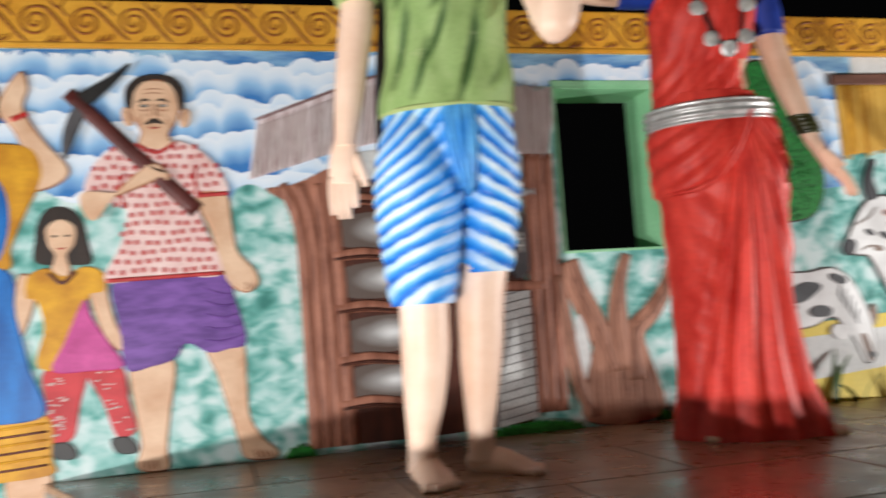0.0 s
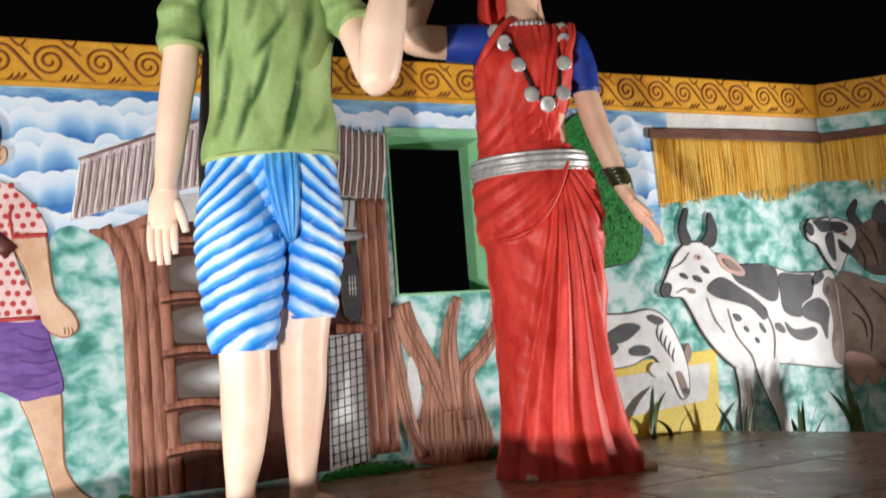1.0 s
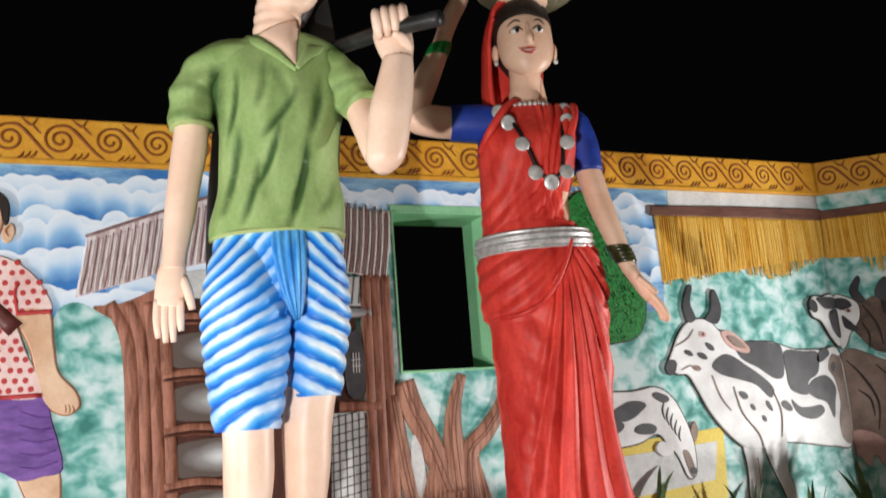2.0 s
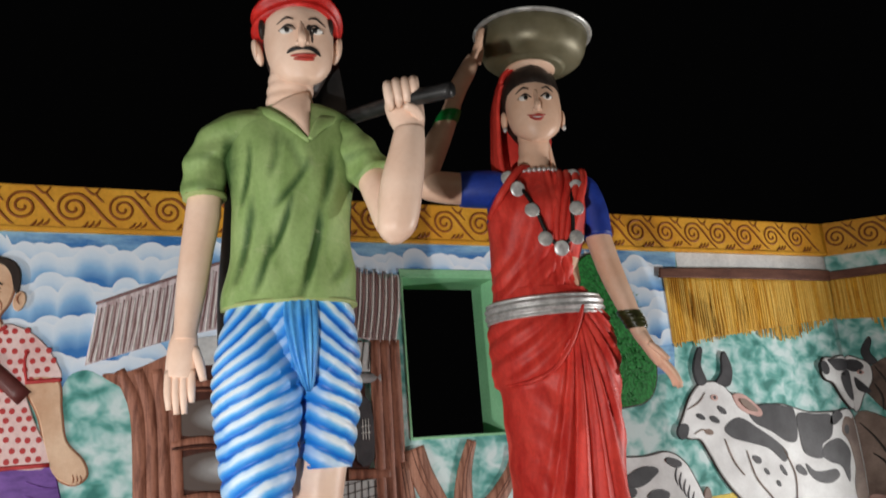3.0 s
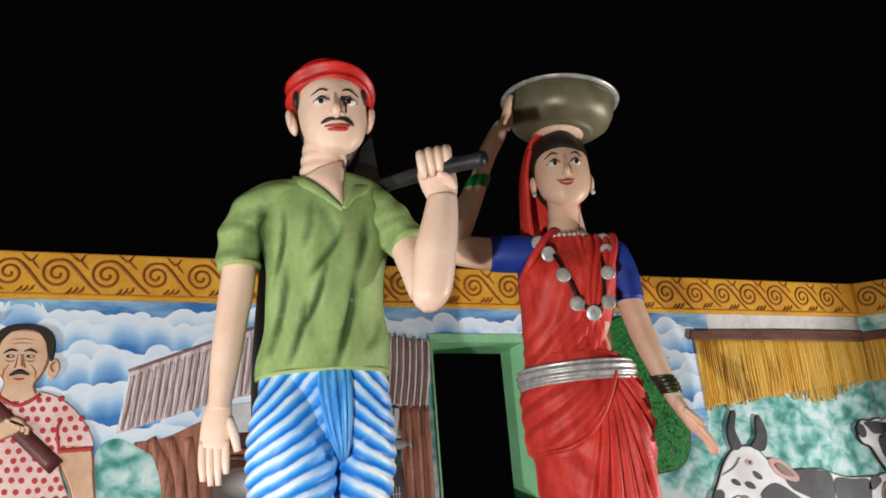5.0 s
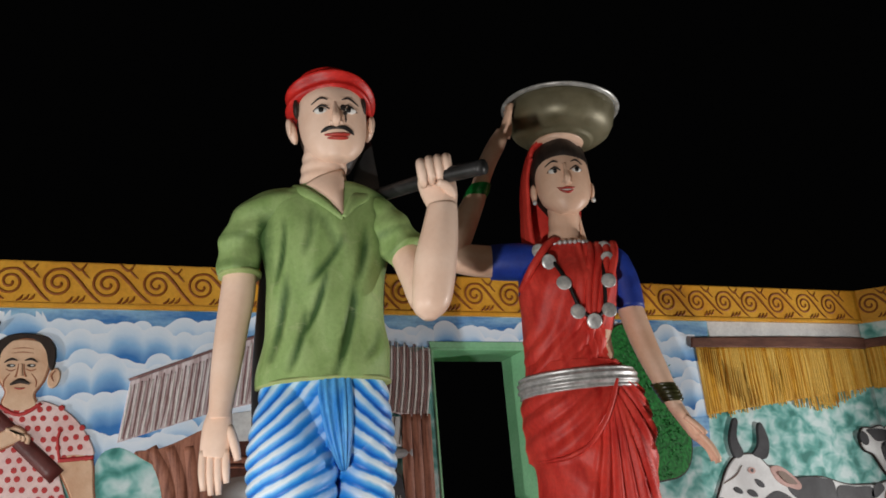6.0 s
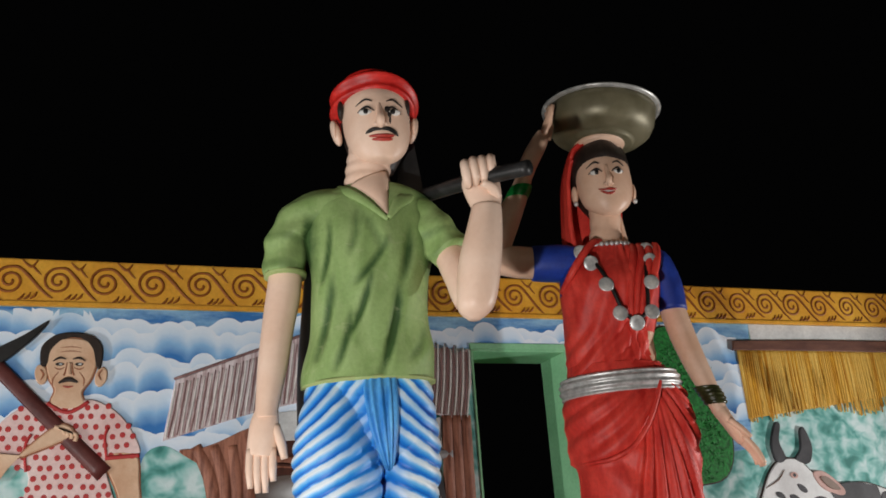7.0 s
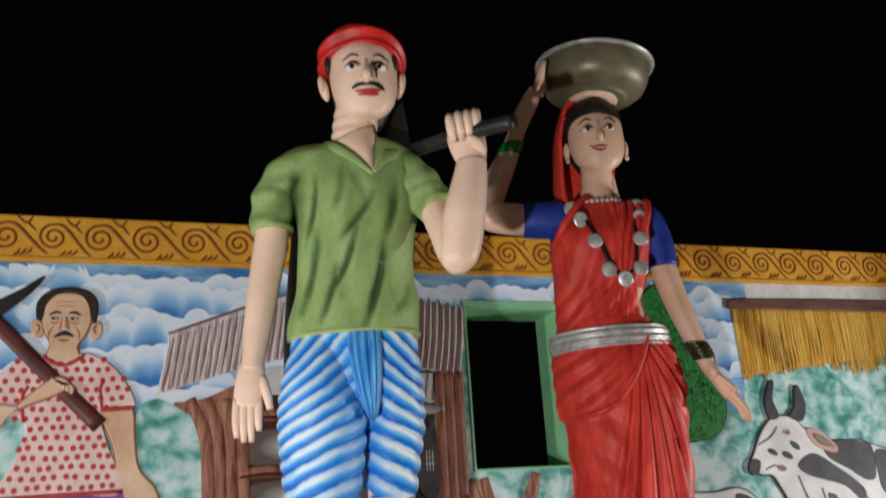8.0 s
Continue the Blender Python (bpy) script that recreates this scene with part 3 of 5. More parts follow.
relief("pale_gap", [(1.735, 1.12), (1.74, 1.38), (1.775, 1.42), (1.805, 1.26), (1.79, 1.15)], PAPER, tree, 0.004, 7)

for x0, x1 in ((1.28, 1.74), (0.36, 0.50), (2.12, 2.2)):
    gr = thing("grass_mural", BACK, "green painted grass tuft at the wall foot", "mural")
    n = int((x1 - x0) / 0.02)
    relief("tuft", [(x0, 0.90)] + [(x0 + (x1 - x0) * (i + 0.5) / n, 0.912 + 0.030 * math.sin(math.pi * (i + 0.5) / n) + (0.016 if i % 2 else 0)) for i in range(n)] + [(x1, 0.90)], GRASS, gr, 0.008, 11, sharp=True)

# round leafy bush
bush = thing("leafy_bush_mural", BACK, "rounded bright green bush relief on the wall", "mural")
OUT = [(2.70, 2.2), (2.72, 2.55), (2.85, 2.66), (3.0, 2.56), (3.12, 2.3), (3.175, 2.05), (3.12, 1.88), (2.98, 1.83), (2.80, 1.86)]
relief("bush_edge", OUT, LINE, bush, 0.006, 4, grow=0.009)
relief("bush_body", OUT, LEAF_PAINT, bush, 0.016, 5)
bm = bmesh.new()
rr = random.Random(3)
for _ in range(900):
    x, z = rr.uniform(2.68, 3.17), rr.uniform(1.84, 2.64)
    if ((x - 2.93) / 0.215) ** 2 + ((z - 2.2) / 0.40) ** 2 < 1 - 0.1 * rr.random():
        a, l = rr.uniform(0, 6.3), rr.uniform(0.010, 0.022)
        p = Vector((x, -0.0135, z))
        d, s = Vector((math.cos(a), -0.5, math.sin(a))) * l, Vector((-math.sin(a), 0, math.cos(a))) * l * 0.25
        bm.faces.new([bm.verts.new(q) for q in (p - s, p + d, p + s)])
tagged(part("leaves", bm, LEAF_PAINT, bush, smooth=False), kind="stuff")


# thatched eave that runs round the wall corner
def eave(base, x0, x1, seed, drop):
    th = thing("thatched_eave_mural", base, "yellow straw thatch relief under a brown eave board", "mural")
    r = random.Random(seed)
    relief("straw_backing", [(x0, drop(x0)), (x0, 2.55), (x1, 2.55), (x1, drop(x1))], STRAW, th, 0.006, 4, sharp=True)
    relief("eave_board", [(x0 - 0.03, 2.535), (x0 - 0.02, 2.59), ((x0 + x1) / 2, 2.60), (x1, 2.60), (x1, 2.53), ((x0 + x1) / 2, 2.535)], EAVE, th, 0.03, 6, sharp=True)
    x = x0 + 0.004
    while x < x1 - 0.01:
        l = drop(x) + r.uniform(-0.02, 0.02)
        brush("straw", [(x, 2.54), (x + r.uniform(-0.006, 0.006), (2.54 + l) / 2), (x + r.uniform(-0.012, 0.012), l)], [0.0052, 0.0062, 0.003], r.choice((STRAW, STRAW_LIGHT, STRAW_LIGHT, GOLD)), th, 5, 0.009, n=6)
        x += r.uniform(0.008, 0.017)


eave(BACK, 3.31, CORNER_X - 0.004, 1, lambda x: 2.185 + 0.03 * math.sin(x * 7) + 0.10 * step(4.0, 4.55, x))
eave(SIDE, 0.004, 1.6, 2, lambda x: 2.29 - 0.14 * step(0.05, 0.4, x) + 0.02 * math.sin(x * 9))


# cattle
def spots(parent, mat, rows, level):
    for cx, cz, rx, rz, rot in rows:
        wob = [(x + 0.10 * rx * math.sin(z * 60), z + 0.10 * rz * math.sin(x * 70)) for x, z in oval(cx, cz, rx, rz, rot)]
        relief("spot", wob, mat, parent, 0.004, level + 2)


panel = thing("yellow_panel_mural", BACK, "pale yellow painted panel with a white sheet", "mural")
relief("panel", [(2.6, 0.7), (2.6, 1.28), (3.60, 1.335), (3.56, 0.7)], YELLOW_PALE, panel, 0.005, 1, sharp=True)
relief("sheet", [(2.7, 1.0), (2.7, 1.22), (3.545, 1.262), (3.50, 1.06), (3.0, 1.02)], PAPER, panel, 0.004, 3, sharp=True)

calf = thing("calf_mural", BACK, "grey and white calf relief with lowered head", "mural")
BODY = [(2.55, 1.5), (2.80, 1.56), (3.02, 1.56), (3.17, 1.575), (3.27, 1.52), (3.33, 1.42), (3.375, 1.30), (3.385, 1.18), (3.37, 1.10), (3.32, 1.09), (3.27, 1.2), (3.21, 1.27), (3.15, 1.33), (3.02, 1.29), (2.85, 1.28), (2.6, 1.30)]
relief("outline", BODY, LINE, calf, 0.006, 4, grow=0.008)
relief("body", BODY, COW, calf, 0.012, 5)
spots(calf, COW_SPOT, [(2.98, 1.46, 0.11, 0.045, 0.2), (3.08, 1.36, 0.07, 0.03, -0.1), (2.85, 1.37, 0.09, 0.04, 0.3), (3.20, 1.52, 0.05, 0.025, -0.3), (3.36, 1.12, 0.022, 0.018, 0)], 8)
for k in range(5):
    brush("mane", [(3.22 + 0.022 * k, 1.50 - 0.035 * k), (3.20 + 0.022 * k, 1.45 - 0.035 * k), (3.21 + 0.022 * k, 1.40 - 0.03 * k)], [0.003, 0.007, 0.002], COW_SPOT, calf, 8, 0.005, n=6)
relief("ear", [(3.22, 1.27), (3.16, 1.29), (3.13, 1.25), (3.17, 1.21), (3.24, 1.22)], COW, calf, 0.012, 7)
relief("ear", [(3.37, 1.33), (3.40, 1.38), (3.42, 1.33), (3.39, 1.27)], COW_GREY, calf, 0.012, 7)
relief("nose", [(3.30, 1.22), (3.34, 1.22), (3.37, 1.12), (3.34, 1.09)], COW_GREY, calf, 0.006, 8)

cow = thing("cow_mural", BACK, "black-spotted white horned cow relief", "mural")
BODY = [(3.27, 1.68), (3.31, 1.76), (3.38, 1.87), (3.46, 1.93), (3.58, 1.93), (3.66, 1.86), (3.76, 1.80), (3.90, 1.79), (4.02, 1.79), (4.2, 1.74), (4.4, 1.73), (4.545, 1.70), (4.545, 1.2), (4.40, 1.17), (4.2, 1.20), (4.02, 1.22), (3.88, 1.20), (3.74, 1.21), (3.62, 1.30), (3.52, 1.42), (3.45, 1.55), (3.40, 1.63), (3.33, 1.64)]
relief("outline", BODY, LINE, cow, 0.006, 5, grow=0.008)
relief("body", BODY, COW, cow, 0.022, 6)
for leg in ([(3.72, 1.30), (3.735, 1.10), (3.725, 0.95), (3.73, 0.72), (3.80, 0.72), (3.80, 0.95), (3.83, 1.08), (3.86, 1.30)],
            [(3.86, 1.30), (3.90, 1.12), (3.96, 0.98), (4.0, 0.85), (3.99, 0.72), (4.07, 0.72), (4.06, 0.92), (4.02, 1.06), (4.03, 1.30)]):
    relief("outline", leg, LINE, cow, 0.006, 2, grow=0.007)
    relief("leg", leg, COW, cow, 0.012, 5)
relief("horn", [(3.44, 1.92), (3.42, 2.02), (3.47, 2.13), (3.50, 2.12), (3.475, 2.03), (3.50, 1.94)], COW_SPOT, cow, 0.02, 7)
relief("horn", [(3.56, 1.93), (3.61, 1.99), (3.63, 2.09), (3.66, 2.10), (3.69, 2.0), (3.65, 1.91)], COW_SPOT, cow, 0.02, 7)
relief("ear", [(3.66, 1.86), (3.74, 1.86), (3.85, 1.77), (3.83, 1.73), (3.73, 1.76), (3.68, 1.80)], COW_PINK, cow, 0.02, 9)
spots(cow, COW_SPOT, [(3.29, 1.68, 0.035, 0.045, -0.4), (3.42, 1.75, 0.032, 0.015, -0.5), (3.51, 1.73, 0.034, 0.018, -0.5), (3.57, 1.78, 0.038, 0.015, -0.6),
                      (3.76, 1.50, 0.034, 0.020, -0.6), (3.82, 1.43, 0.022, 0.014, -0.9), (3.89, 1.36, 0.022, 0.013, -0.9), (3.94, 1.43, 0.036, 0.014, -1.1), (4.07, 1.42, 0.040, 0.026, -0.6), (4.40, 1.70, 0.058, 0.032, 0.5), (4.47, 1.63, 0.030, 0.018, 1.2)], 10)
relief("spot", oval(3.46, 1.665, 0.030, 0.016, -0.2), COW_GREY, cow, 0.004, 12)
for pts in ([(3.57, 1.68), (3.68, 1.735), (3.82, 1.66), (3.93, 1.586), (3.99, 1.52), (3.955, 1.474), (3.865, 1.55), (3.753, 1.586), (3.62, 1.624)],
            [(3.76, 1.77), (3.89, 1.80), (4.02, 1.785), (4.09, 1.755), (4.08, 1.60), (4.01, 1.58), (3.90, 1.645), (3.79, 1.70)],
            [(4.11, 1.735), (4.25, 1.728), (4.365, 1.715), (4.345, 1.60), (4.26, 1.55), (4.24, 1.475), (4.12, 1.51), (4.10, 1.62)],
            [(4.29, 1.555), (4.40, 1.58), (4.465, 1.51), (4.445, 1.42), (4.42, 1.33), (4.38, 1.42), (4.30, 1.45), (4.245, 1.495)],
            [(4.11, 1.455), (4.17, 1.41), (4.25, 1.405), (4.33, 1.41), (4.35, 1.37), (4.28, 1.335), (4.19, 1.345), (4.13, 1.39)]):
    relief("patch", pts, COW_SPOT, cow, 0.004, 12)
relief("haunch", [(4.47, 1.70), (4.52, 1.69), (4.543, 1.65), (4.543, 1.21), (4.47, 1.20), (4.455, 1.30), (4.485, 1.42), (4.47, 1.55), (4.43, 1.62)], COW_GREY, cow, 0.006, 11)
relief("ear_hollow", [(3.70, 1.83), (3.75, 1.83), (3.82, 1.765), (3.75, 1.775)], COW_GREY, cow, 0.004, 17)
relief("eye", oval(3.53, 1.85, 0.024, 0.017, -0.2), COW_PINK, cow, 0.005, 13)
relief("eye", oval(3.53, 1.85, 0.010, 0.010, 0), COW_SPOT, cow, 0.005, 14)
for pts in ([(3.70, 1.55), (3.74, 1.40), (3.84, 1.27), (3.86, 1.14)], [(3.96, 1.55), (4.02, 1.40), (4.0, 1.25)], [(3.56, 1.62), (3.60, 1.50), (3.66, 1.42)], [(3.80, 1.15), (3.80, 1.0), (3.79, 0.85)], [(3.36, 1.66), (3.42, 1.68), (3.47, 1.65)], [(3.33, 1.79), (3.42, 1.83), (3.47, 1.88)]):
    brush("line", pts, [0.002] + [0.005] * (len(pts) - 2) + [0.002], COW_GREY, cow, 13, 0.006, n=6)

rear = thing("cow_hindquarter_mural", SIDE, "grey shaded cow hindquarters relief on the wall", "mural")
relief("body", [(0.0, 1.70), (0.2, 1.66), (0.34, 1.55), (0.42, 1.3), (0.40, 1.0), (0.40, 0.7), (0.28, 0.7), (0.27, 1.0), (0.20, 1.14), (0.12, 1.2), (0.0, 1.18)], COW_GREY, rear, 0.022, 6)
relief("udder", [(0.0, 1.24), (0.12, 1.22), (0.2, 1.12), (0.14, 1.04), (0.10, 1.10), (0.06, 1.03), (0.02, 1.09), (0.0, 1.1)], COW_PINK, rear, 0.022, 8)
for pts in ([(0.02, 1.66), (0.10, 1.55), (0.16, 1.40), (0.14, 1.24)], [(0.18, 1.62), (0.28, 1.48), (0.30, 1.28), (0.24, 1.12)], [(0.34, 1.55), (0.40, 1.30), (0.37, 1.05), (0.39, 0.75)], [(0.28, 0.75), (0.275, 0.95), (0.25, 1.08)], [(0.06, 1.48), (0.12, 1.42), (0.13, 1.32)]):
    brush("line", pts, [0.003] + [0.007] * (len(pts) - 2) + [0.003], HAIR, rear, 13, 0.006, n=6)
brush("tail", [(0.36, 1.56), (0.44, 1.35), (0.46, 1.0), (0.50, 0.85)], [0.014, 0.012, 0.012, 0.02], COW_GREY, rear, 9, 0.012)
other = thing("dark_cow_mural", SIDE, "dark brown cow relief with raised head and horns", "mural")
relief("body", [(0.10, 1.82), (0.05, 1.90), (0.16, 2.0), (0.34, 2.06), (0.6, 2.1), (1.2, 2.0), (1.3, 1.2), (0.55, 1.2), (0.40, 1.62), (0.2, 1.70)], HIDE, other, 0.02, 3)
relief("horn", [(0.13, 2.0), (0.10, 2.08), (0.15, 2.16), (0.17, 2.14), (0.15, 2.07), (0.18, 2.01)], COW_SPOT, other, 0.02, 8)
relief("horn", [(0.24, 2.03), (0.26, 2.10), (0.31, 2.14), (0.33, 2.05), (0.30, 1.99)], COW_SPOT, other, 0.02, 8)
relief("mane", [(0.28, 2.04), (0.5, 2.12), (1.0, 2.05), (1.0, 1.75), (0.5, 1.76), (0.30, 1.88)], HAIR, other, 0.016, 7)
cheek = [(0.002, 2.04), (0.08, 2.035), (0.135, 1.99), (0.13, 1.90), (0.07, 1.82), (0.03, 1.74), (0.002, 1.76)]
relief("cheek_outline", cheek, LINE, other, 0.006, 8, grow=0.005)
relief("cheek", cheek, COW, other, 0.020, 9)
relief("cheek_patch", [(0.002, 2.035), (0.07, 2.03), (0.10, 1.985), (0.05, 1.96), (0.002, 1.985)], COW_SPOT, other, 0.004, 14)
relief("cheek_patch", [(0.035, 1.93), (0.07, 1.90), (0.115, 1.84), (0.085, 1.83), (0.04, 1.86)], COW_SPOT, other, 0.004, 14)
relief("eye", oval(0.075, 1.955, 0.020, 0.013, -0.2), COW_PINK, other, 0.004, 15)
relief("eye", oval(0.075, 1.955, 0.009, 0.009), COW_SPOT, other, 0.004, 16)
for pts in ([(0.16, 1.98), (0.22, 1.86), (0.24, 1.74)], [(0.30, 1.98), (0.36, 1.84), (0.36, 1.70)], [(0.14, 1.88), (0.17, 1.80), (0.16, 1.72)]):
    brush("line", pts, [0.003, 0.007, 0.003], HAIR, other, 13, 0.006, n=6)
head = thing("cow_head_mural", BACK, "dark cow head relief with a pale muzzle", "mural")
relief("head", [(4.36, 1.98), (4.39, 2.05), (4.46, 2.05), (4.565, 2.04), (4.565, 1.76), (4.50, 1.80), (4.44, 1.90), (4.38, 1.93)], COW, head, 0.02, 9)
relief("muzzle", oval(4.385, 1.995, 0.032, 0.042, 0.3), COW_SPOT, head, 0.008, 14)
relief("jaw_patch", [(4.50, 1.94), (4.565, 1.97), (4.565, 1.80), (4.52, 1.84)], COW_SPOT, head, 0.004, 16)
relief("outline", [(4.36, 1.98), (4.39, 2.05), (4.46, 2.05), (4.565, 2.04), (4.565, 1.76), (4.50, 1.80), (4.44, 1.90), (4.38, 1.93)], LINE, head, 0.006, 8, grow=0.007)
relief("patch", [(4.42, 2.045), (4.56, 2.04), (4.565, 1.985), (4.48, 1.975), (4.44, 2.01)], COW_SPOT, head, 0.006, 15)
relief("eye", oval(4.52, 1.955, 0.012, 0.009, 0), COW_SPOT, head, 0.004, 16)

# painted farmer: plain shapes
farmer = thing("painted_farmer_mural", BACK, "flat relief of a farmer in a dotted shirt holding a pickaxe", "mural")
relief("leg", [(-0.24, 1.36), (-0.08, 1.36), (-0.10, 1.15), (-0.12, 1.0), (-0.115, 0.915), (-0.17, 0.905), (-0.235, 0.93), (-0.215, 1.02), (-0.235, 1.18)], FACE, farmer, 0.016, 5)
relief("leg", [(0.06, 1.42), (0.20, 1.42), (0.215, 1.25), (0.22, 1.10), (0.27, 1.0), (0.335, 0.935), (0.30, 0.91), (0.20, 0.925), (0.175, 1.0), (0.14, 1.14), (0.10, 1.28)], FACE, farmer, 0.016, 5)
relief("shorts", [(-0.30, 1.70), (-0.08, 1.715), (0.135, 1.715), (0.19, 1.58), (0.225, 1.41), (0.15, 1.385), (0.07, 1.375), (-0.02, 1.42), (-0.07, 1.36), (-0.16, 1.335), (-0.265, 1.33), (-0.285, 1.5)], PURPLE, farmer, 0.022, 6)
for k in range(5):
    brush("crease", [(0.205 - 0.008 * k, 1.44 + 0.045 * k), (0.13, 1.42 + 0.05 * k), (0.06, 1.43 + 0.055 * k)], [0.003, 0.005, 0.002], PURPLE, farmer, 12, 0.006, n=6)
SHIRT_OUT = [(-0.195, 2.28), (-0.11, 2.255), (-0.03, 2.29), (0.07, 2.245), (0.14, 2.165), (0.18, 2.055), (0.05, 2.045), (0.08, 1.9), (0.145, 1.705), (-0.09, 1.705), (-0.335, 1.695), (-0.27, 1.85), (-0.245, 2.0), (-0.40, 2.06), (-0.37, 2.18), (-0.29, 2.255)]
relief("shirt", SHIRT_OUT, SHIRT, farmer, 0.020, 7)
for a, b in (((0.045, 2.045), (0.18, 2.053)), ((-0.40, 2.065), (-0.28, 2.06)), ((-0.33, 1.70), (0.145, 1.71))):
    brush("red_hem", [a, ((a[0] + b[0]) / 2, (a[1] + b[1]) / 2), b], [0.009] * 3, DOT, farmer, 13, 0.006, n=6)
brush("red_hem", [(-0.19, 2.275), (-0.11, 2.235), (-0.03, 2.28)], [0.008] * 3, DOT, farmer, 13, 0.006, n=6)
brush("red_hem", [(-0.25, 2.0), (-0.26, 2.1), (-0.24, 2.15)], [0.006] * 3, DOT, farmer, 13, 0.006, n=6)
brush("red_hem", [(0.05, 2.05), (0.04, 2.13), (0.05, 2.17)], [0.006] * 3, DOT, farmer, 13, 0.006, n=6)
dots = []
for i in range(15):
    for j in range(14):
        x, z = -0.385 + 0.041 * i + (0.02 if j % 2 else 0), 1.735 + 0.040 * j
        ins = False
        for (x1, z1), (x2, z2) in zip(SHIRT_OUT, SHIRT_OUT[1:] + SHIRT_OUT[:1]):
            if (z1 > z) != (z2 > z) and x < (x2 - x1) * (z - z1) / (z2 - z1) + x1:
                ins = not ins
        if ins:
            dots.append((x, z))
DOT_MESH = None
for i, (x, z) in enumerate(dots):
    if not DOT_MESH:
        d = relief("dot", oval(0, 0, 0.0115, 0.0125, 0, 7), DOT, farmer, 0.003, 0, sub=2)
        DOT_MESH = d.data
    else:
        d = new("dot", DOT_MESH)
        d.parent = farmer
    d.matrix_basis = pose(x + 0.004 * math.sin(i * 7), -0.0172, z + 0.004 * math.sin(i * 5))
relief("arm", [(0.045, 2.05), (0.165, 2.055), (0.185, 1.92), (0.205, 1.80), (0.27, 1.72), (0.285, 1.655), (0.23, 1.625), (0.16, 1.67), (0.13, 1.76), (0.10, 1.9)], FACE, farmer, 0.022, 7)
relief("face", [(-0.205, 2.46), (-0.17, 2.54), (-0.05, 2.54), (-0.01, 2.46), (-0.025, 2.38), (-0.06, 2.32), (-0.05, 2.27), (-0.11, 2.25), (-0.175, 2.275), (-0.165, 2.33), (-0.19, 2.38)], FACE, farmer, 0.022, 8)
relief("hair", [(-0.225, 2.43), (-0.228, 2.51), (-0.18, 2.562), (-0.11, 2.575), (-0.03, 2.562), (0.012, 2.51), (0.008, 2.42), (-0.014, 2.44), (-0.028, 2.50), (-0.062, 2.545), (-0.105, 2.556), (-0.150, 2.540), (-0.188, 2.495), (-0.198, 2.44)], HAIR, farmer, 0.018, 9)
relief("ear", oval(-0.222, 2.395, 0.024, 0.042, 0.2), FACE, farmer, 0.02, 8)
relief("ear", oval(0.012, 2.385, 0.024, 0.042, -0.2), FACE, farmer, 0.02, 8)
for x, lean in ((-0.222, 0.2), (0.012, -0.2)):
    brush("ear_fold", [(x - lean * 0.02, 2.415), (x + lean * 0.05, 2.395), (x, 2.370)], [0.002, 0.004, 0.002], RIM_BROWN, farmer, 14, 0.004, n=6)
brush("moustache", [(-0.152, 2.358), (-0.115, 2.374), (-0.078, 2.360)], [0.004, 0.011, 0.004], HAIR, farmer, 15, 0.005, n=6)
brush("mouth", [(-0.135, 2.345), (-0.115, 2.341), (-0.095, 2.345)], [0.002, 0.004, 0.002], LIP, farmer, 15, 0.004, n=6)
for x, sx in ((-0.153, -1), (-0.077, 1)):
    brush("brow", [(x - 0.026, 2.455 + 0.004 * sx), (x, 2.465), (x + 0.024, 2.455 - 0.004 * sx)], [0.002, 0.0055, 0.002], HAIR, farmer, 15, 0.004, n=6)
    relief("eye", oval(x, 2.438, 0.017, 0.007), HAIR, farmer, 0.003, 14)
    relief("eye_white", oval(x + 0.004, 2.438, 0.007, 0.0035), PAPER, farmer, 0.003, 15)
    brush("eye_bag", [(x - 0.020, 2.424), (x, 2.416), (x + 0.020, 2.424)], [0.0015, 0.0035, 0.0015], RIM_BROWN, farmer, 13, 0.003, n=6)
    brush("cheek_line", [(x + sx * 0.002, 2.405), (x + sx * 0.022, 2.375), (x + sx * 0.022, 2.345)], [0.0015, 0.0035, 0.0015], RIM_BROWN, farmer, 13, 0.003, n=6)
    brush("nose_side", [(-0.115 + sx * 0.010, 2.445), (-0.115 + sx * 0.014, 2.41), (-0.115 + sx * 0.020, 2.390)], [0.0015, 0.003, 0.004], RIM_BROWN, farmer, 14, 0.003, n=6)
brush("nose", [(-0.115, 2.445), (-0.116, 2.41), (-0.115, 2.394)], [0.006, 0.010, 0.012], FACE, farmer, 14, 0.010, n=6)
for k in range(2):
    brush("brow_line", [(-0.155, 2.49 + 0.018 * k), (-0.11, 2.495 + 0.018 * k), (-0.07, 2.49 + 0.018 * k)], [0.001, 0.0025, 0.001], RIM_BROWN, farmer, 13, 0.003, n=6)
# thumb and fingers of the open hand
for k in range(3):
    brush("finger_line", [(0.232 + 0.014 * k, 1.665 - 0.002 * k), (0.236 + 0.015 * k, 1.645), (0.232 + 0.015 * k, 1.632)], [0.0015, 0.003, 0.002], RIM_BROWN, farmer, 13, 0.003, n=6)
for k in range(4):
    brush("toe_line", [(0.232 + 0.020 * k, 0.955 - 0.004 * k), (0.240 + 0.021 * k, 0.935 - 0.003 * k), (0.246 + 0.021 * k, 0.918)], [0.0015, 0.0035, 0.002], RIM_BROWN, farmer, 13, 0.003, n=6)
    brush("toe_line", [(-0.222 + 0.020 * k, 0.950), (-0.222 + 0.020 * k, 0.930), (-0.220 + 0.020 * k, 0.912)], [0.0015, 0.0035, 0.002], RIM_BROWN, farmer, 13, 0.003, n=6)
brush("pickaxe_haft", [(-0.455, 2.495), (-0.2, 2.23), (0.045, 1.98)], [0.030, 0.032, 0.036], HAFT, farmer, 13, 0.022, "maroon pickaxe haft", 10)
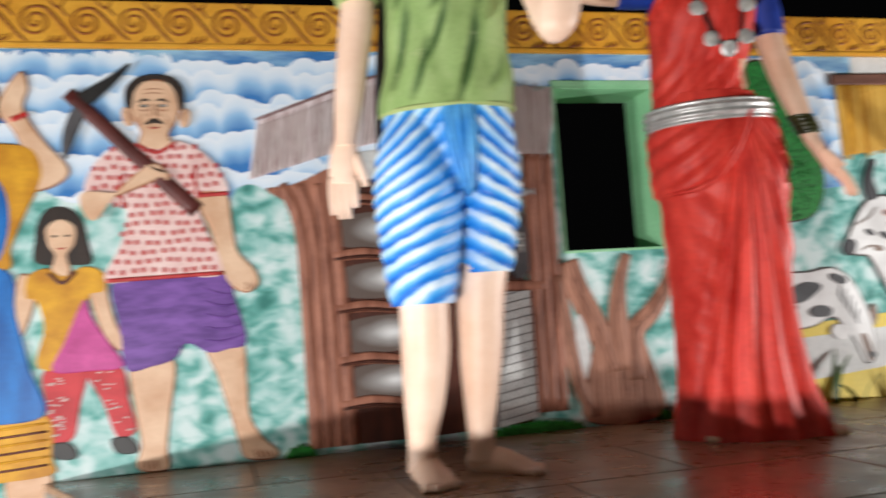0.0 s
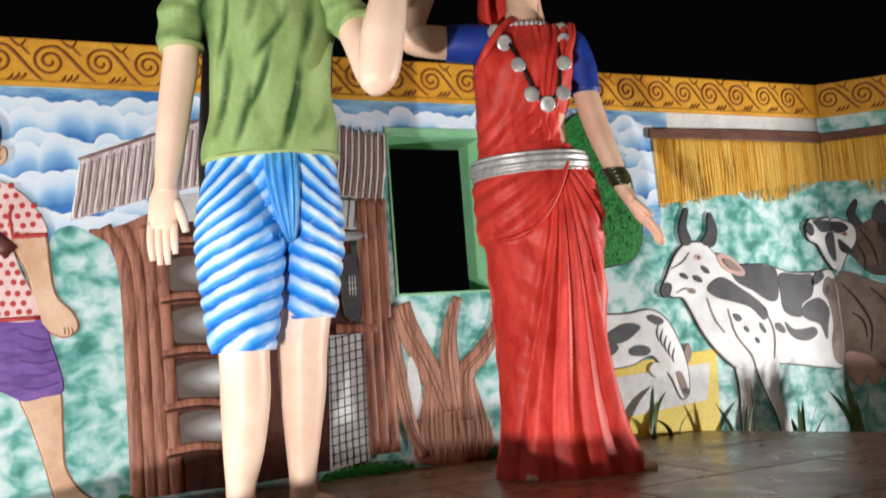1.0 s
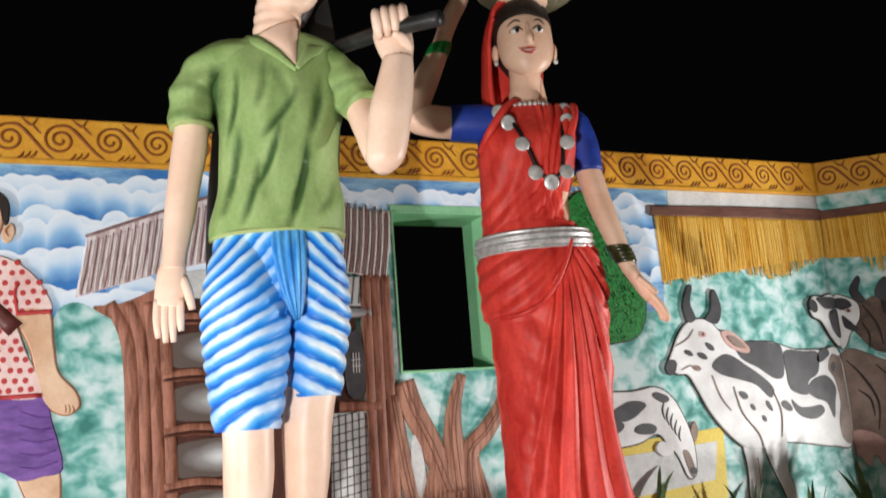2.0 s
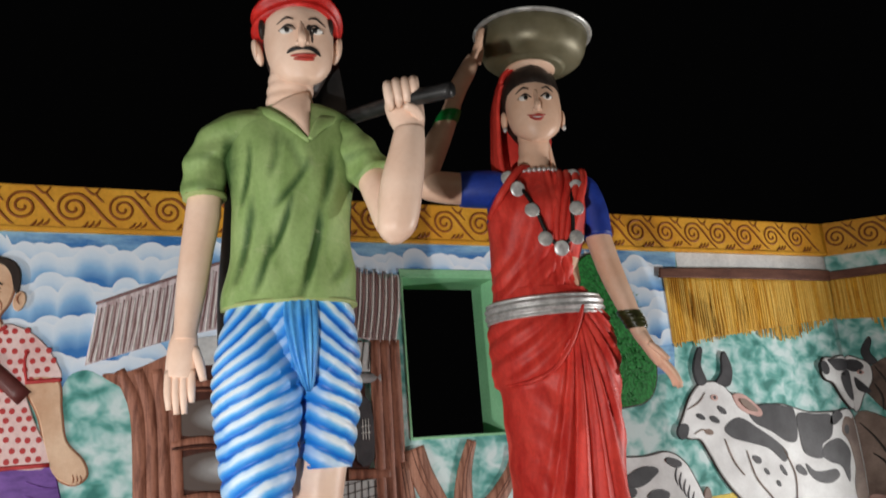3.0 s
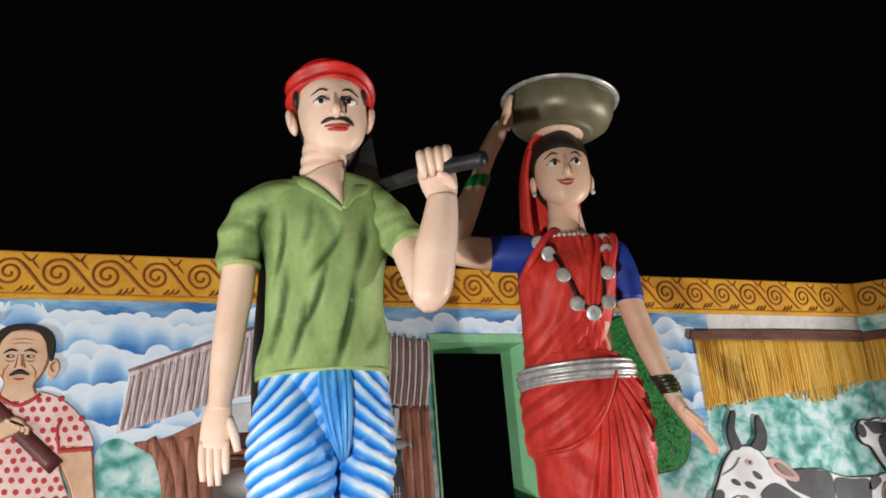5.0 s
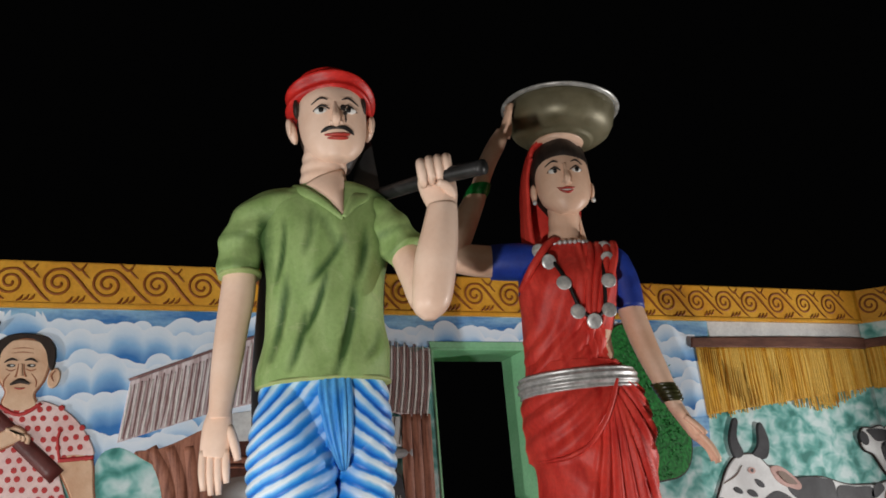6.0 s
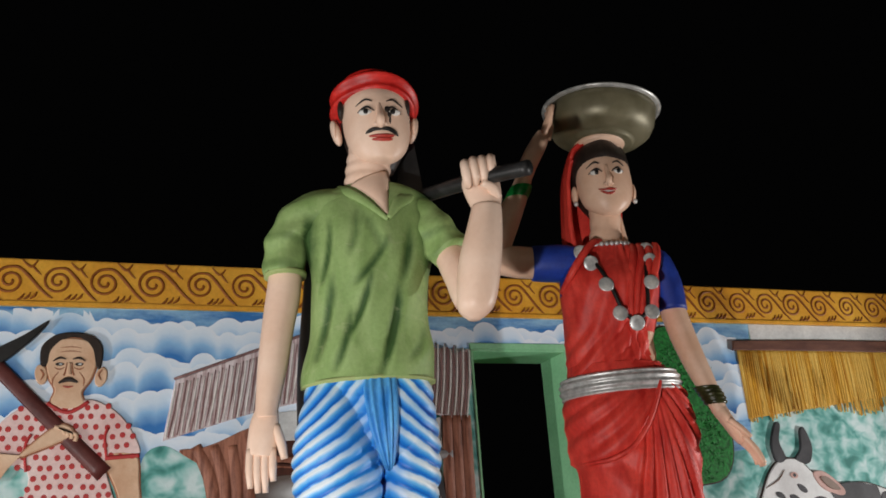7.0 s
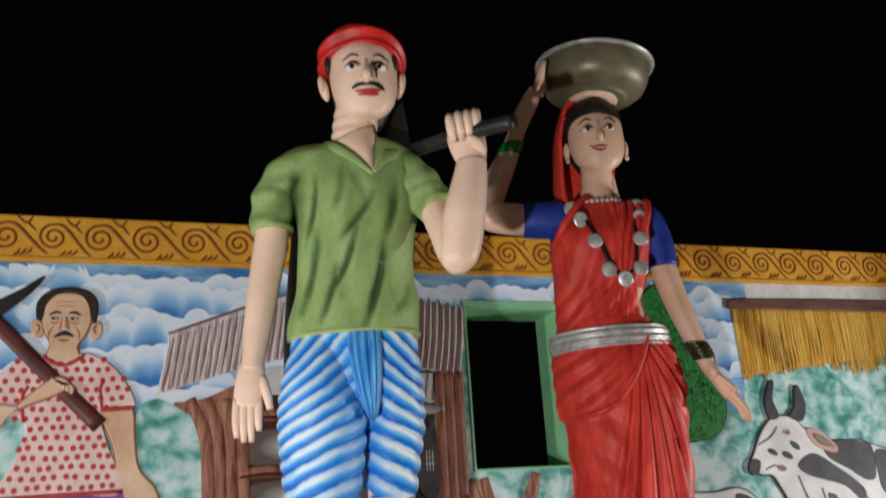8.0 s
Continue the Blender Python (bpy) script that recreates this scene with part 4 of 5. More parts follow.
relief("pickaxe_blade", [(-0.44, 2.47), (-0.30, 2.56), (-0.205, 2.625), (-0.27, 2.535), (-0.40, 2.425)], IRON, farmer, 0.022, 13, "dark iron pickaxe blade")
relief("pickaxe_blade", [(-0.43, 2.44), (-0.48, 2.32), (-0.475, 2.215), (-0.43, 2.31), (-0.385, 2.43)], SLATE, farmer, 0.022, 13, "dark iron pickaxe blade")
relief("arm", [(-0.41, 2.065), (-0.28, 2.06), (-0.24, 2.07), (-0.10, 2.13), (-0.085, 2.165), (-0.13, 2.185), (-0.20, 2.14), (-0.30, 2.04), (-0.36, 1.96), (-0.40, 1.98)], FACE, farmer, 0.03, 16)
for k in range(4):
    brush("finger", [(-0.155 + 0.016 * k, 2.175 - 0.006 * k), (-0.125 + 0.018 * k, 2.165 - 0.008 * k), (-0.115 + 0.014 * k, 2.145 - 0.01 * k)], [0.009] * 3, FACE, farmer, 21, 0.014, n=6)

# painted girl: plain shapes
girl = thing("painted_girl_mural", BACK, "flat relief of a girl in yellow, pink and red", "mural")
relief("hair", [(-0.59, 1.95), (-0.55, 2.01), (-0.48, 2.015), (-0.42, 1.97), (-0.395, 1.86), (-0.385, 1.78), (-0.47, 1.775), (-0.60, 1.79), (-0.60, 1.88)], HAIR, girl, 0.014, 5)
relief("face", [(-0.555, 1.93), (-0.50, 1.965), (-0.445, 1.93), (-0.45, 1.86), (-0.48, 1.815), (-0.47, 1.75), (-0.50, 1.72), (-0.54, 1.75), (-0.525, 1.815), (-0.55, 1.86)], FACE, girl, 0.02, 6)
for x in (-0.525, -0.475):
    relief("eye", oval(x, 1.895, 0.010, 0.005), HAIR, girl, 0.003, 12)
brush("lips", [(-0.515, 1.845), (-0.50, 1.842), (-0.485, 1.846)], [0.002, 0.004, 0.002], LIP, girl, 12, 0.004, n=6)
for side, pts in (("l", [(-0.34, 1.73), (-0.40, 1.70), (-0.37, 1.55), (-0.33, 1.45), (-0.26, 1.40), (-0.255, 1.43), (-0.30, 1.52), (-0.325, 1.62)]), ("r", [(-0.66, 1.74), (-0.60, 1.70), (-0.62, 1.6), (-0.66, 1.5), (-0.70, 1.5), (-0.69, 1.6)])):
    relief("arm", pts, FACE, girl, 0.018, 6)
for pts in ([(-0.58, 1.35), (-0.42, 1.36), (-0.45, 1.2), (-0.48, 1.07), (-0.565, 1.065), (-0.575, 1.2)], [(-0.43, 1.36), (-0.285, 1.34), (-0.26, 1.2), (-0.235, 1.08), (-0.31, 1.06), (-0.36, 1.2)]):
    relief("trouser_leg", pts, RED_TROUSER, girl, 0.016, 5)
rr = random.Random(11)
for k in range(44):
    z = rr.uniform(1.08, 1.33)
    x = rr.choice((-0.53 + 0.04 * (z - 1.2), -0.32 - 0.35 * (z - 1.2))) + rr.uniform(-0.035, 0.035)
    brush("white_dash", [(x - 0.008, z), (x + 0.008, z + 0.003)], [0.003, 0.003], WHITE, girl, 10, 0.004, n=6)
relief("blouse", [(-0.63, 1.735), (-0.56, 1.765), (-0.49, 1.73), (-0.42, 1.765), (-0.345, 1.74), (-0.34, 1.66), (-0.40, 1.64), (-0.42, 1.5), (-0.40, 1.36), (-0.60, 1.36), (-0.575, 1.52), (-0.60, 1.63), (-0.64, 1.65)], GOLD, girl, 0.02, 7)
relief("scarf", [(-0.42, 1.63), (-0.39, 1.55), (-0.33, 1.45), (-0.275, 1.345), (-0.40, 1.335), (-0.55, 1.345), (-0.50, 1.46)], PINK, girl, 0.022, 8)
for x in (-0.52, -0.285):
    relief("shoe", [(x - 0.05, 1.05), (x + 0.02, 1.055), (x + 0.055, 1.01), (x + 0.04, 0.985), (x - 0.03, 0.995)], BLACK, girl, 0.02, 6)
brush("necklace", [(-0.55, 1.745), (-0.50, 1.70), (-0.45, 1.745)], [0.008] * 3, HAFT, girl, 13, 0.006, n=6)

# painted woman at the stage's edge: plain shapes
woman = thing("painted_woman_mural", BACK, "flat relief of a woman in a golden blouse and blue sari", "mural")
relief("arm", [(-0.70, 2.50), (-0.635, 2.585), (-0.61, 2.52), (-0.63, 2.43), (-0.56, 2.30), (-0.465, 2.18), (-0.50, 2.12), (-0.60, 2.09), (-0.68, 2.15), (-0.62, 2.20), (-0.66, 2.33), (-0.72, 2.42)], FACE, woman, 0.022, 6)
brush("bangle", [(-0.675, 2.385), (-0.645, 2.395), (-0.615, 2.41)], [0.012] * 3, RED, woman, 12, 0.01)
relief("hair", [(-1.02, 2.45), (-1.0, 2.58), (-0.9, 2.63), (-0.78, 2.6), (-0.72, 2.5), (-0.74, 2.35), (-0.9, 2.3)], HAIR, woman, 0.016, 4)
relief("face", [(-0.96, 2.5), (-0.88, 2.57), (-0.79, 2.52), (-0.78, 2.42), (-0.84, 2.33), (-0.85, 2.24), (-0.93, 2.25), (-0.93, 2.36)], FACE, woman, 0.022, 5)
relief("blouse", [(-1.1, 2.2), (-0.92, 2.28), (-0.72, 2.285), (-0.60, 2.26), (-0.565, 2.15), (-0.63, 2.0), (-0.69, 1.86), (-0.72, 1.76), (-1.05, 1.78), (-1.12, 2.0)], GOLD, woman, 0.022, 7)
relief("sash", [(-0.98, 2.26), (-0.86, 2.26), (-0.71, 2.1), (-0.70, 1.9), (-0.78, 1.78), (-0.95, 1.95)], SARI_BLUE, woman, 0.016, 9)
relief("sari", [(-1.1, 1.78), (-0.72, 1.77), (-0.68, 1.58), (-0.63, 1.35), (-0.585, 1.17), (-0.85, 1.15), (-1.15, 1.17), (-1.12, 1.5)], SARI_BLUE, woman, 0.024, 8)
relief("skirt", [(-1.15, 1.17), (-0.85, 1.16), (-0.58, 1.17), (-0.56, 1.0), (-0.57, 0.93), (-0.85, 0.92), (-1.15, 0.93)], GOLD, woman, 0.018, 7)
for k in range(6):
    brush("skirt_band", [(-1.1, 0.97 + 0.033 * k), (-0.85, 0.96 + 0.033 * k), (-0.575, 0.975 + 0.033 * k)], [0.005] * 3, (HAFT, GOLD)[k % 2], woman, 12, 0.006, n=6)
relief("foot", [(-0.72, 0.94), (-0.58, 0.95), (-0.57, 0.86), (-0.62, 0.80), (-0.72, 0.84)], FACE, woman, 0.02, 6)


# ---------------------------------------------------------------- statues
def fingers(bm, rows, r, mat):
    for pts in rows:
        tube(bm, pts, [r, r * 1.05, r * 0.75], mat, 8, sub=3)


def foot(bm, heel, toe, w, mat):
    h, t = Vector(heel), Vector(toe)
    d = (t - h).normalized()
    s = Vector((-d.y, d.x, 0))
    m = h.lerp(t, 0.45)
    tube(bm, [h + Vector((0, 0, 0.01)), h + d * 0.03 + Vector((0, 0, 0.035)), m + Vector((0, 0, 0.035)), t - d * 0.05 + Vector((0, 0, 0.012)), t - d * 0.02], [(0.02, 0.02), (w * 0.75, 0.055), (w * 0.85, 0.05), (w, 0.026), (w * 0.9, 0.018)], mat, 14, ref=(0, 0, 1))
    for k in range(5):
        q = t + s * (w * 0.85 * (k / 2 - 1)) - d * 0.012 * abs(k - 1)
        blob(bm, q + Vector((0, 0, 0.012)), (0.017, 0.026, 0.016), mat, Matrix.Rotation(math.atan2(d.y, d.x) - math.pi / 2, 4, "Z"), 8)


def build_man():
    bm = bmesh.new()
    sk, gr, ed, st, bl, rd, bk, hr, wh, lp = range(10)
    # trousers: folds fan out from the waist cloth and sag over the thighs
    def phase(c):
        d = abs(c.x - 0.002 + 0.04 * step(0.95, 0.6, c.z))
        drop = step(1.28, 0.62, c.z)
        lift = (1.15 - 0.55 * drop) * d
        return (c.z + lift + 0.014 * math.sin(c.z * 9 + c.x * 5)) / (0.080 + 0.012 * drop)

    def ridge(c, th, t):
        f = phase(c) % 1.0
        bulge = math.sin(math.pi * f) ** 0.6
        return (0.012 * bulge - 0.006) * step(1.0, 0.93, t) * step(0.0, 0.08, t)
    fold = phase
    tube(bm, [(-0.05, 0, 1.30), (-0.055, 0, 1.2), (-0.06, 0.0, 1.05), (-0.05, 0.02, 0.96)], [(0.205, 0.118), (0.228, 0.138), (0.225, 0.13), (0.10, 0.06)], st, 72, sub=22, disp=ridge, fold=fold)
    tube(bm, [(-0.15, 0, 1.28), (-0.165, -0.025, 1.12), (-0.168, -0.045, 0.96), (-0.172, -0.05, 0.76), (-0.175, -0.05, 0.60)], [(0.10, 0.10), (0.138, 0.14), (0.150, 0.145), (0.130, 0.125), (0.108, 0.11)], st, 64, sub=30, disp=ridge, fold=fold)
    tube(bm, [(0.06, 0.02, 1.28), (0.075, 0.03, 1.12), (0.078, 0.05, 0.96), (0.062, 0.07, 0.82), (0.050, 0.08, 0.70)], [(0.09, 0.10), (0.108, 0.13), (0.108, 0.125), (0.10, 0.108), (0.092, 0.097)], st, 64, sub=26, disp=ridge, fold=fold)
    # hanging waist cloth
    tube(bm, [(-0.012, -0.122, 1.275), (-0.01, -0.146, 1.2), (-0.004, -0.15, 1.09), (0.004, -0.125, 0.985), (0.006, -0.11, 0.955)], [(0.054, 0.02), (0.056, 0.024), (0.046, 0.026), (0.022, 0.018), (0.006, 0.008)], bl, 64, sub=8, disp=lambda c, th, t: 0.007 * math.sin(th * 11) - 0.004)
    # dark back shell
    tube(bm, [(-0.075, 0.06, 1.0), (-0.075, 0.06, 1.3), (-0.05, 0.06, 1.6), (-0.03, 0.05, 1.85)], [(0.235, 0.10), (0.235, 0.11), (0.235, 0.11), (0.23, 0.09)], bk, 24)
    # shirt with creases

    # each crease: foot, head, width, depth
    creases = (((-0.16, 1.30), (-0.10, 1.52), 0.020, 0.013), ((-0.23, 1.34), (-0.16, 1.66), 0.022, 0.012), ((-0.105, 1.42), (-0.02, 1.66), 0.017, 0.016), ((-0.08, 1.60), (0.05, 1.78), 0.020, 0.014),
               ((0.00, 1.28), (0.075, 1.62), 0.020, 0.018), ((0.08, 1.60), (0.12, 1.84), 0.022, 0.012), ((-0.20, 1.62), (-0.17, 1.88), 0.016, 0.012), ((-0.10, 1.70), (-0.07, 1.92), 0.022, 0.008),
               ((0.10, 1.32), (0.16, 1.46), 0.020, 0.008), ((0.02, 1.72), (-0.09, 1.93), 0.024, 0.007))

    def painted_shade(c):
        """How much shade is painted in: depth in a crease, and the flanks under the arms."""
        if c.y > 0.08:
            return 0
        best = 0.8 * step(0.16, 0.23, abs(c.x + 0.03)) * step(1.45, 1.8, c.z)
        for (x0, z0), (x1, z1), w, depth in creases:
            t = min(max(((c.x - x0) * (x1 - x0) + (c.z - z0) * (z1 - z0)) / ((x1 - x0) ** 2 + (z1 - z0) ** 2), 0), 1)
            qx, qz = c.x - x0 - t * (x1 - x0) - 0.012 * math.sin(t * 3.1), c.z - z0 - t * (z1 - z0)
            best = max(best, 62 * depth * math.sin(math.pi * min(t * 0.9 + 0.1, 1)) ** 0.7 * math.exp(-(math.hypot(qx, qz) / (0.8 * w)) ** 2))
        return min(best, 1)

    def crease(c, th, t):
        if c.y > 0.06:
            return 0.004 * math.sin(c.z * 22 + c.x * 9)
        h = 0.004 * math.sin((c.z - c.x * 0.9) * 21 + 2 * math.sin(c.z * 5)) + 0.003 * math.sin((c.x + c.z * 0.35) * 40)
        for (x0, z0), (x1, z1), w, depth in creases:
            t = min(max(((c.x - x0) * (x1 - x0) + (c.z - z0) * (z1 - z0)) / ((x1 - x0) ** 2 + (z1 - z0) ** 2), 0), 1)
            qx, qz = c.x - x0 - t * (x1 - x0) - 0.012 * math.sin(t * 3.1), c.z - z0 - t * (z1 - z0)
            side = (qx * (z1 - z0) - qz * (x1 - x0)) / math.hypot(x1 - x0, z1 - z0)
            r = math.hypot(qx, qz)
            h += math.sin(math.pi * min(t + 0.12, 1)) * depth * (-math.exp(-(r / (0.6 * w)) ** 2) + 0.55 * math.exp(-((side - 1.2 * w) / w) ** 2) * math.exp(-(r / (3 * w)) ** 2))
        return h
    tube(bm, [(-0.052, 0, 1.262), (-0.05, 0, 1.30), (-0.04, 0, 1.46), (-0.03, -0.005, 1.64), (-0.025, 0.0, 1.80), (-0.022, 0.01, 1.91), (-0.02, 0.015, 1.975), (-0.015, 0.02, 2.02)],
         [(0.238, 0.158), (0.236, 0.155), (0.218, 0.145), (0.214, 0.150), (0.245, 0.150), (0.256, 0.130), (0.225, 0.108), (0.13, 0.090)], gr, 110, sub=16, disp=crease, fold=painted_shade)
    tube(bm, [(-0.052, 0, 1.258), (-0.052, 0, 1.268)], [(0.240, 0.160), (0.240, 0.160)], ed, 40, sub=2)
    # open collar: skin wedge and its two lapels
    tube(bm, [(-0.018, -0.055, 2.03), (0.01, -0.098, 1.955), (0.042, -0.132, 1.85)], [(0.080, 0.026), (0.044, 0.026), (0.006, 0.014)], sk, 14)
    tube(bm, [(-0.14, -0.01, 2.015), (-0.10, -0.080, 1.975), (-0.03, -0.128, 1.91), (0.043, -0.158, 1.83)], [(0.020, 0.010), (0.020, 0.009), (0.016, 0.008), (0.008, 0.006)], gr, 10, fold=lambda c: 0)
    tube(bm, [(0.115, -0.02, 1.99), (0.115, -0.085, 1.945), (0.085, -0.130, 1.90), (0.046, -0.160, 1.835)], [(0.022, 0.010), (0.030, 0.009), (0.024, 0.008), (0.008, 0.006)], gr, 10, fold=lambda c: 0)
    # arm that hangs down
    wr = lambda c, th, t: 0.006 * math.sin(c.z * 55 + 2.5 * math.cos(th + 1)) * step(0.25, 0.5, t) + 0.003 * math.sin(th * 5 + c.z * 20)
    # sleeve colour carries painted shade in its wrinkles and on its body-facing side
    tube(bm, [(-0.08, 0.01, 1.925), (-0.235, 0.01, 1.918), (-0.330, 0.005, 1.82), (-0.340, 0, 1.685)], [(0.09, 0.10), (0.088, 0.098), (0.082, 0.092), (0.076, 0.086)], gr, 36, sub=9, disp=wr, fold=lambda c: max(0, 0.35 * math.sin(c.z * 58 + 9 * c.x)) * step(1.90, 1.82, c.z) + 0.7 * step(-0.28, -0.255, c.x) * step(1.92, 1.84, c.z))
    tube(bm, [(-0.3395, 0, 1.690), (-0.341, 0, 1.676)], [(0.079, 0.089), (0.078, 0.088)], ed, 24, sub=2)
    tube(bm, [(-0.337, 0, 1.72), (-0.350, 0.0, 1.60), (-0.367, -0.01, 1.49), (-0.386, -0.03, 1.34), (-0.402, -0.05, 1.20), (-0.405, -0.055, 1.16)], [0.060, 0.063, 0.059, 0.053, 0.041, 0.038], sk, 20)
    tube(bm, [(-0.403, -0.053, 1.185), (-0.412, -0.058, 1.13), (-0.420, -0.062, 1.06), (-0.424, -0.064, 1.03)], [(0.040, 0.028), (0.050, 0.028), (0.050, 0.024), (0.044, 0.02)], sk, 16)
    fingers(bm, [[(-0.458 + 0.025 * i, -0.064, 1.055), (-0.460 + 0.0255 * i, -0.070, 0.985 - 0.008 * (i in (1, 2))), (-0.457 + 0.025 * i, -0.066, 0.925 - 0.016 * (i in (1, 2)) + 0.02 * (i == 3))] for i in range(4)], 0.0135, sk)
    fingers(bm, [[(-0.374, -0.06, 1.13), (-0.354, -0.075, 1.07), (-0.343, -0.075, 1.015)]], 0.016, sk)
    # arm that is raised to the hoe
    # wrinkle shade is put into this sleeve's colour too
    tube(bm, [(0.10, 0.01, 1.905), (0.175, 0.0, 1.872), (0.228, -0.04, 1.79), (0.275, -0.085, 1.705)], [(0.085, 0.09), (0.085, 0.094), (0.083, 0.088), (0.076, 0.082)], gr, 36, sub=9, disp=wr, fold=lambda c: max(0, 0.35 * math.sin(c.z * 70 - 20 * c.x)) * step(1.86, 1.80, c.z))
    tube(bm, [(0.255, -0.07, 1.74), (0.295, -0.12, 1.60), (0.325, -0.165, 1.50), (0.33, -0.17, 1.48)], [0.06, 0.062, 0.060, 0.04], sk, 18)
    tube(bm, [(0.325, -0.17, 1.437), (0.330, -0.175, 1.47), (0.340, -0.18, 1.53), (0.362, -0.19, 1.66), (0.388, -0.185, 1.78), (0.402, -0.175, 1.86)], [(0.02, 0.02), (0.058, 0.055), (0.074, 0.066), (0.076, 0.068), (0.064, 0.056), (0.054, 0.046)], sk, 20)
    tube(bm, [(0.402, -0.175, 1.85), (0.397, -0.165, 1.90), (0.388, -0.16, 1.96), (0.380, -0.155, 2.0)], [(0.052, 0.040), (0.066, 0.042), (0.070, 0.044), (0.055, 0.03)], sk, 16)
    for i in range(4):
        x = 0.333 + 0.031 * i
        q = 0.004 * i - 0.006 * (i == 0)
        tube(bm, [(x + 0.01, -0.165, 2.005 + q), (x, -0.205, 2.022 + q), (x - 0.004, -0.240, 1.99 + q), (x, -0.235, 1.945 + q), (x + 0.004, -0.205, 1.93 + q)], [0.015, 0.019, 0.019, 0.018, 0.012], sk, 9, ref=(1, 0, 0), sub=3)
    tube(bm, [(0.44, -0.18, 1.89), (0.42, -0.215, 1.915), (0.385, -0.235, 1.925)], [0.022, 0.019, 0.014], sk, 9, ref=(0, 0, 1), sub=3)
    # legs and feet
    tube(bm, [(-0.175, -0.05, 0.66), (-0.175, -0.05, 0.55), (-0.180, -0.035, 0.43), (-0.196, -0.02, 0.26), (-0.212, -0.01, 0.14), (-0.215, -0.01, 0.04)], [0.086, 0.084, 0.083, 0.068, 0.050, 0.054], sk, 22)
    tube(bm, [(0.045, 0.08, 0.76), (0.018, 0.09, 0.60), (0.010, 0.11, 0.44), (-0.002, 0.12, 0.27), (-0.010, 0.125, 0.14), (-0.010, 0.125, 0.04)], [0.090, 0.088, 0.080, 0.062, 0.048, 0.052], sk, 22)
    foot(bm, (-0.225, 0.06, 0.0), (-0.140, -0.19, 0.0), 0.068, sk)
    foot(bm, (-0.05, 0.17, 0.0), (0.19, 0.03, 0.0), 0.060, sk)
    # neck with folds, head, turban
    tube(bm, [(-0.025, 0.015, 1.95), (-0.026, 0.01, 2.03), (-0.018, 0.0, 2.11), (0.005, -0.01, 2.22)], [(0.100, 0.084), (0.088, 0.080), (0.086, 0.082), (0.088, 0.092)], sk, 30, sub=10, disp=lambda c, th, t: 0.0025 * math.sin(c.z * 145 + 4 * c.x), flat=True)
    tube(bm, [(0.030, -0.085, 2.088), (0.029, -0.080, 2.096), (0.027, -0.068, 2.118), (0.025, -0.055, 2.152), (0.023, -0.042, 2.20), (0.020, -0.03, 2.27), (0.018, -0.02, 2.36), (0.018, -0.005, 2.43)],
         [(0.030, 0.022), (0.058, 0.044), (0.084, 0.068), (0.107, 0.094), (0.122, 0.114), (0.130, 0.128), (0.128, 0.128), (0.09, 0.09)], sk, 40, sub=7, flat=True)
    tube(bm, [(0.01, 0.05, 2.10), (0.015, 0.05, 2.19), (0.018, 0.035, 2.30), (0.02, 0.02, 2.40)], [(0.07, 0.05), (0.112, 0.085), (0.138, 0.122), (0.12, 0.11)], hr, 24)

    def wrap(c, th, t):
        return 0.007 * math.sin(c.z * 130 + 2.2 * math.cos(th + 0.8) + 1.5 * math.sin(th * 2))
    tube(bm, [(0.015, 0.005, 2.318), (0.013, 0.005, 2.334), (0.013, 0.005, 2.368), (0.012, 0.008, 2.402), (0.010, 0.012, 2.430), (0.010, 0.015, 2.444)], [(0.140, 0.138), (0.162, 0.155), (0.172, 0.166), (0.155, 0.15), (0.105, 0.105), (0.03, 0.03)], rd, 44, sub=7,
         disp=wrap, shear=lambda c: Vector((c.x, c.y, c.z - 0.36 * c.y)))
    skull = lambda x: -0.03 - 0.128 * math.sqrt(max(0.0, 1 - ((x - 0.02) / 0.13) ** 2))
    for sx in (-1, 1):
        x = 0.012 + sx * 0.140
        blob(bm, (x + sx * 0.010, 0.01, 2.262), (0.020, 0.034, 0.056), sk, Matrix.Rotation(sx * 0.25, 4, "Y"))
        blob(bm, (x + sx * 0.016, -0.014, 2.266), (0.009, 0.020, 0.036), sk)
        blob(bm, (x - sx * 0.012, -0.055, 2.325), (0.013, 0.036, 0.040), hr)
        ex = 0.032 + sx * 0.051
        ey = skull(ex)
        blob(bm, (ex, ey + 0.004, 2.266), (0.028, 0.014, 0.0125), wh, seg=14)
        blob(bm, (ex - 0.001, ey - 0.006, 2.267), (0.011, 0.006, 0.011), bk, seg=12)
        tube(bm, [(ex - 0.031, skull(ex - 0.031) - 0.002, 2.270), (ex, ey - 0.011, 2.283), (ex + 0.031, skull(ex + 0.031) - 0.002, 2.268)], [0.002, 0.004, 0.002], bk, 6, ref=(0, 0, 1), sub=4)
        tube(bm, [(ex - sx * 0.024, skull(ex - sx * 0.024) - 0.003, 2.308), (ex + sx * 0.004, ey - 0.003, 2.317), (ex + sx * 0.038, skull(ex + sx * 0.038) - 0.002, 2.300)], [0.002, 0.004, 0.0015], bk, 6, ref=(0, 0, 1), sub=4)
        tube(bm, [(0.034, -0.160, 2.190), (0.034 + sx * 0.028, -0.156, 2.192), (0.034 + sx * 0.052, -0.142, 2.183), (0.034 + sx * 0.064, -0.130, 2.172)], [0.004, 0.008, 0.007, 0.002], bk, 8, ref=(0, 0, 1), sub=4)
        blob(bm, (0.034 + sx * 0.015, -0.157, 2.212), (0.012, 0.013, 0.010), sk, seg=10)
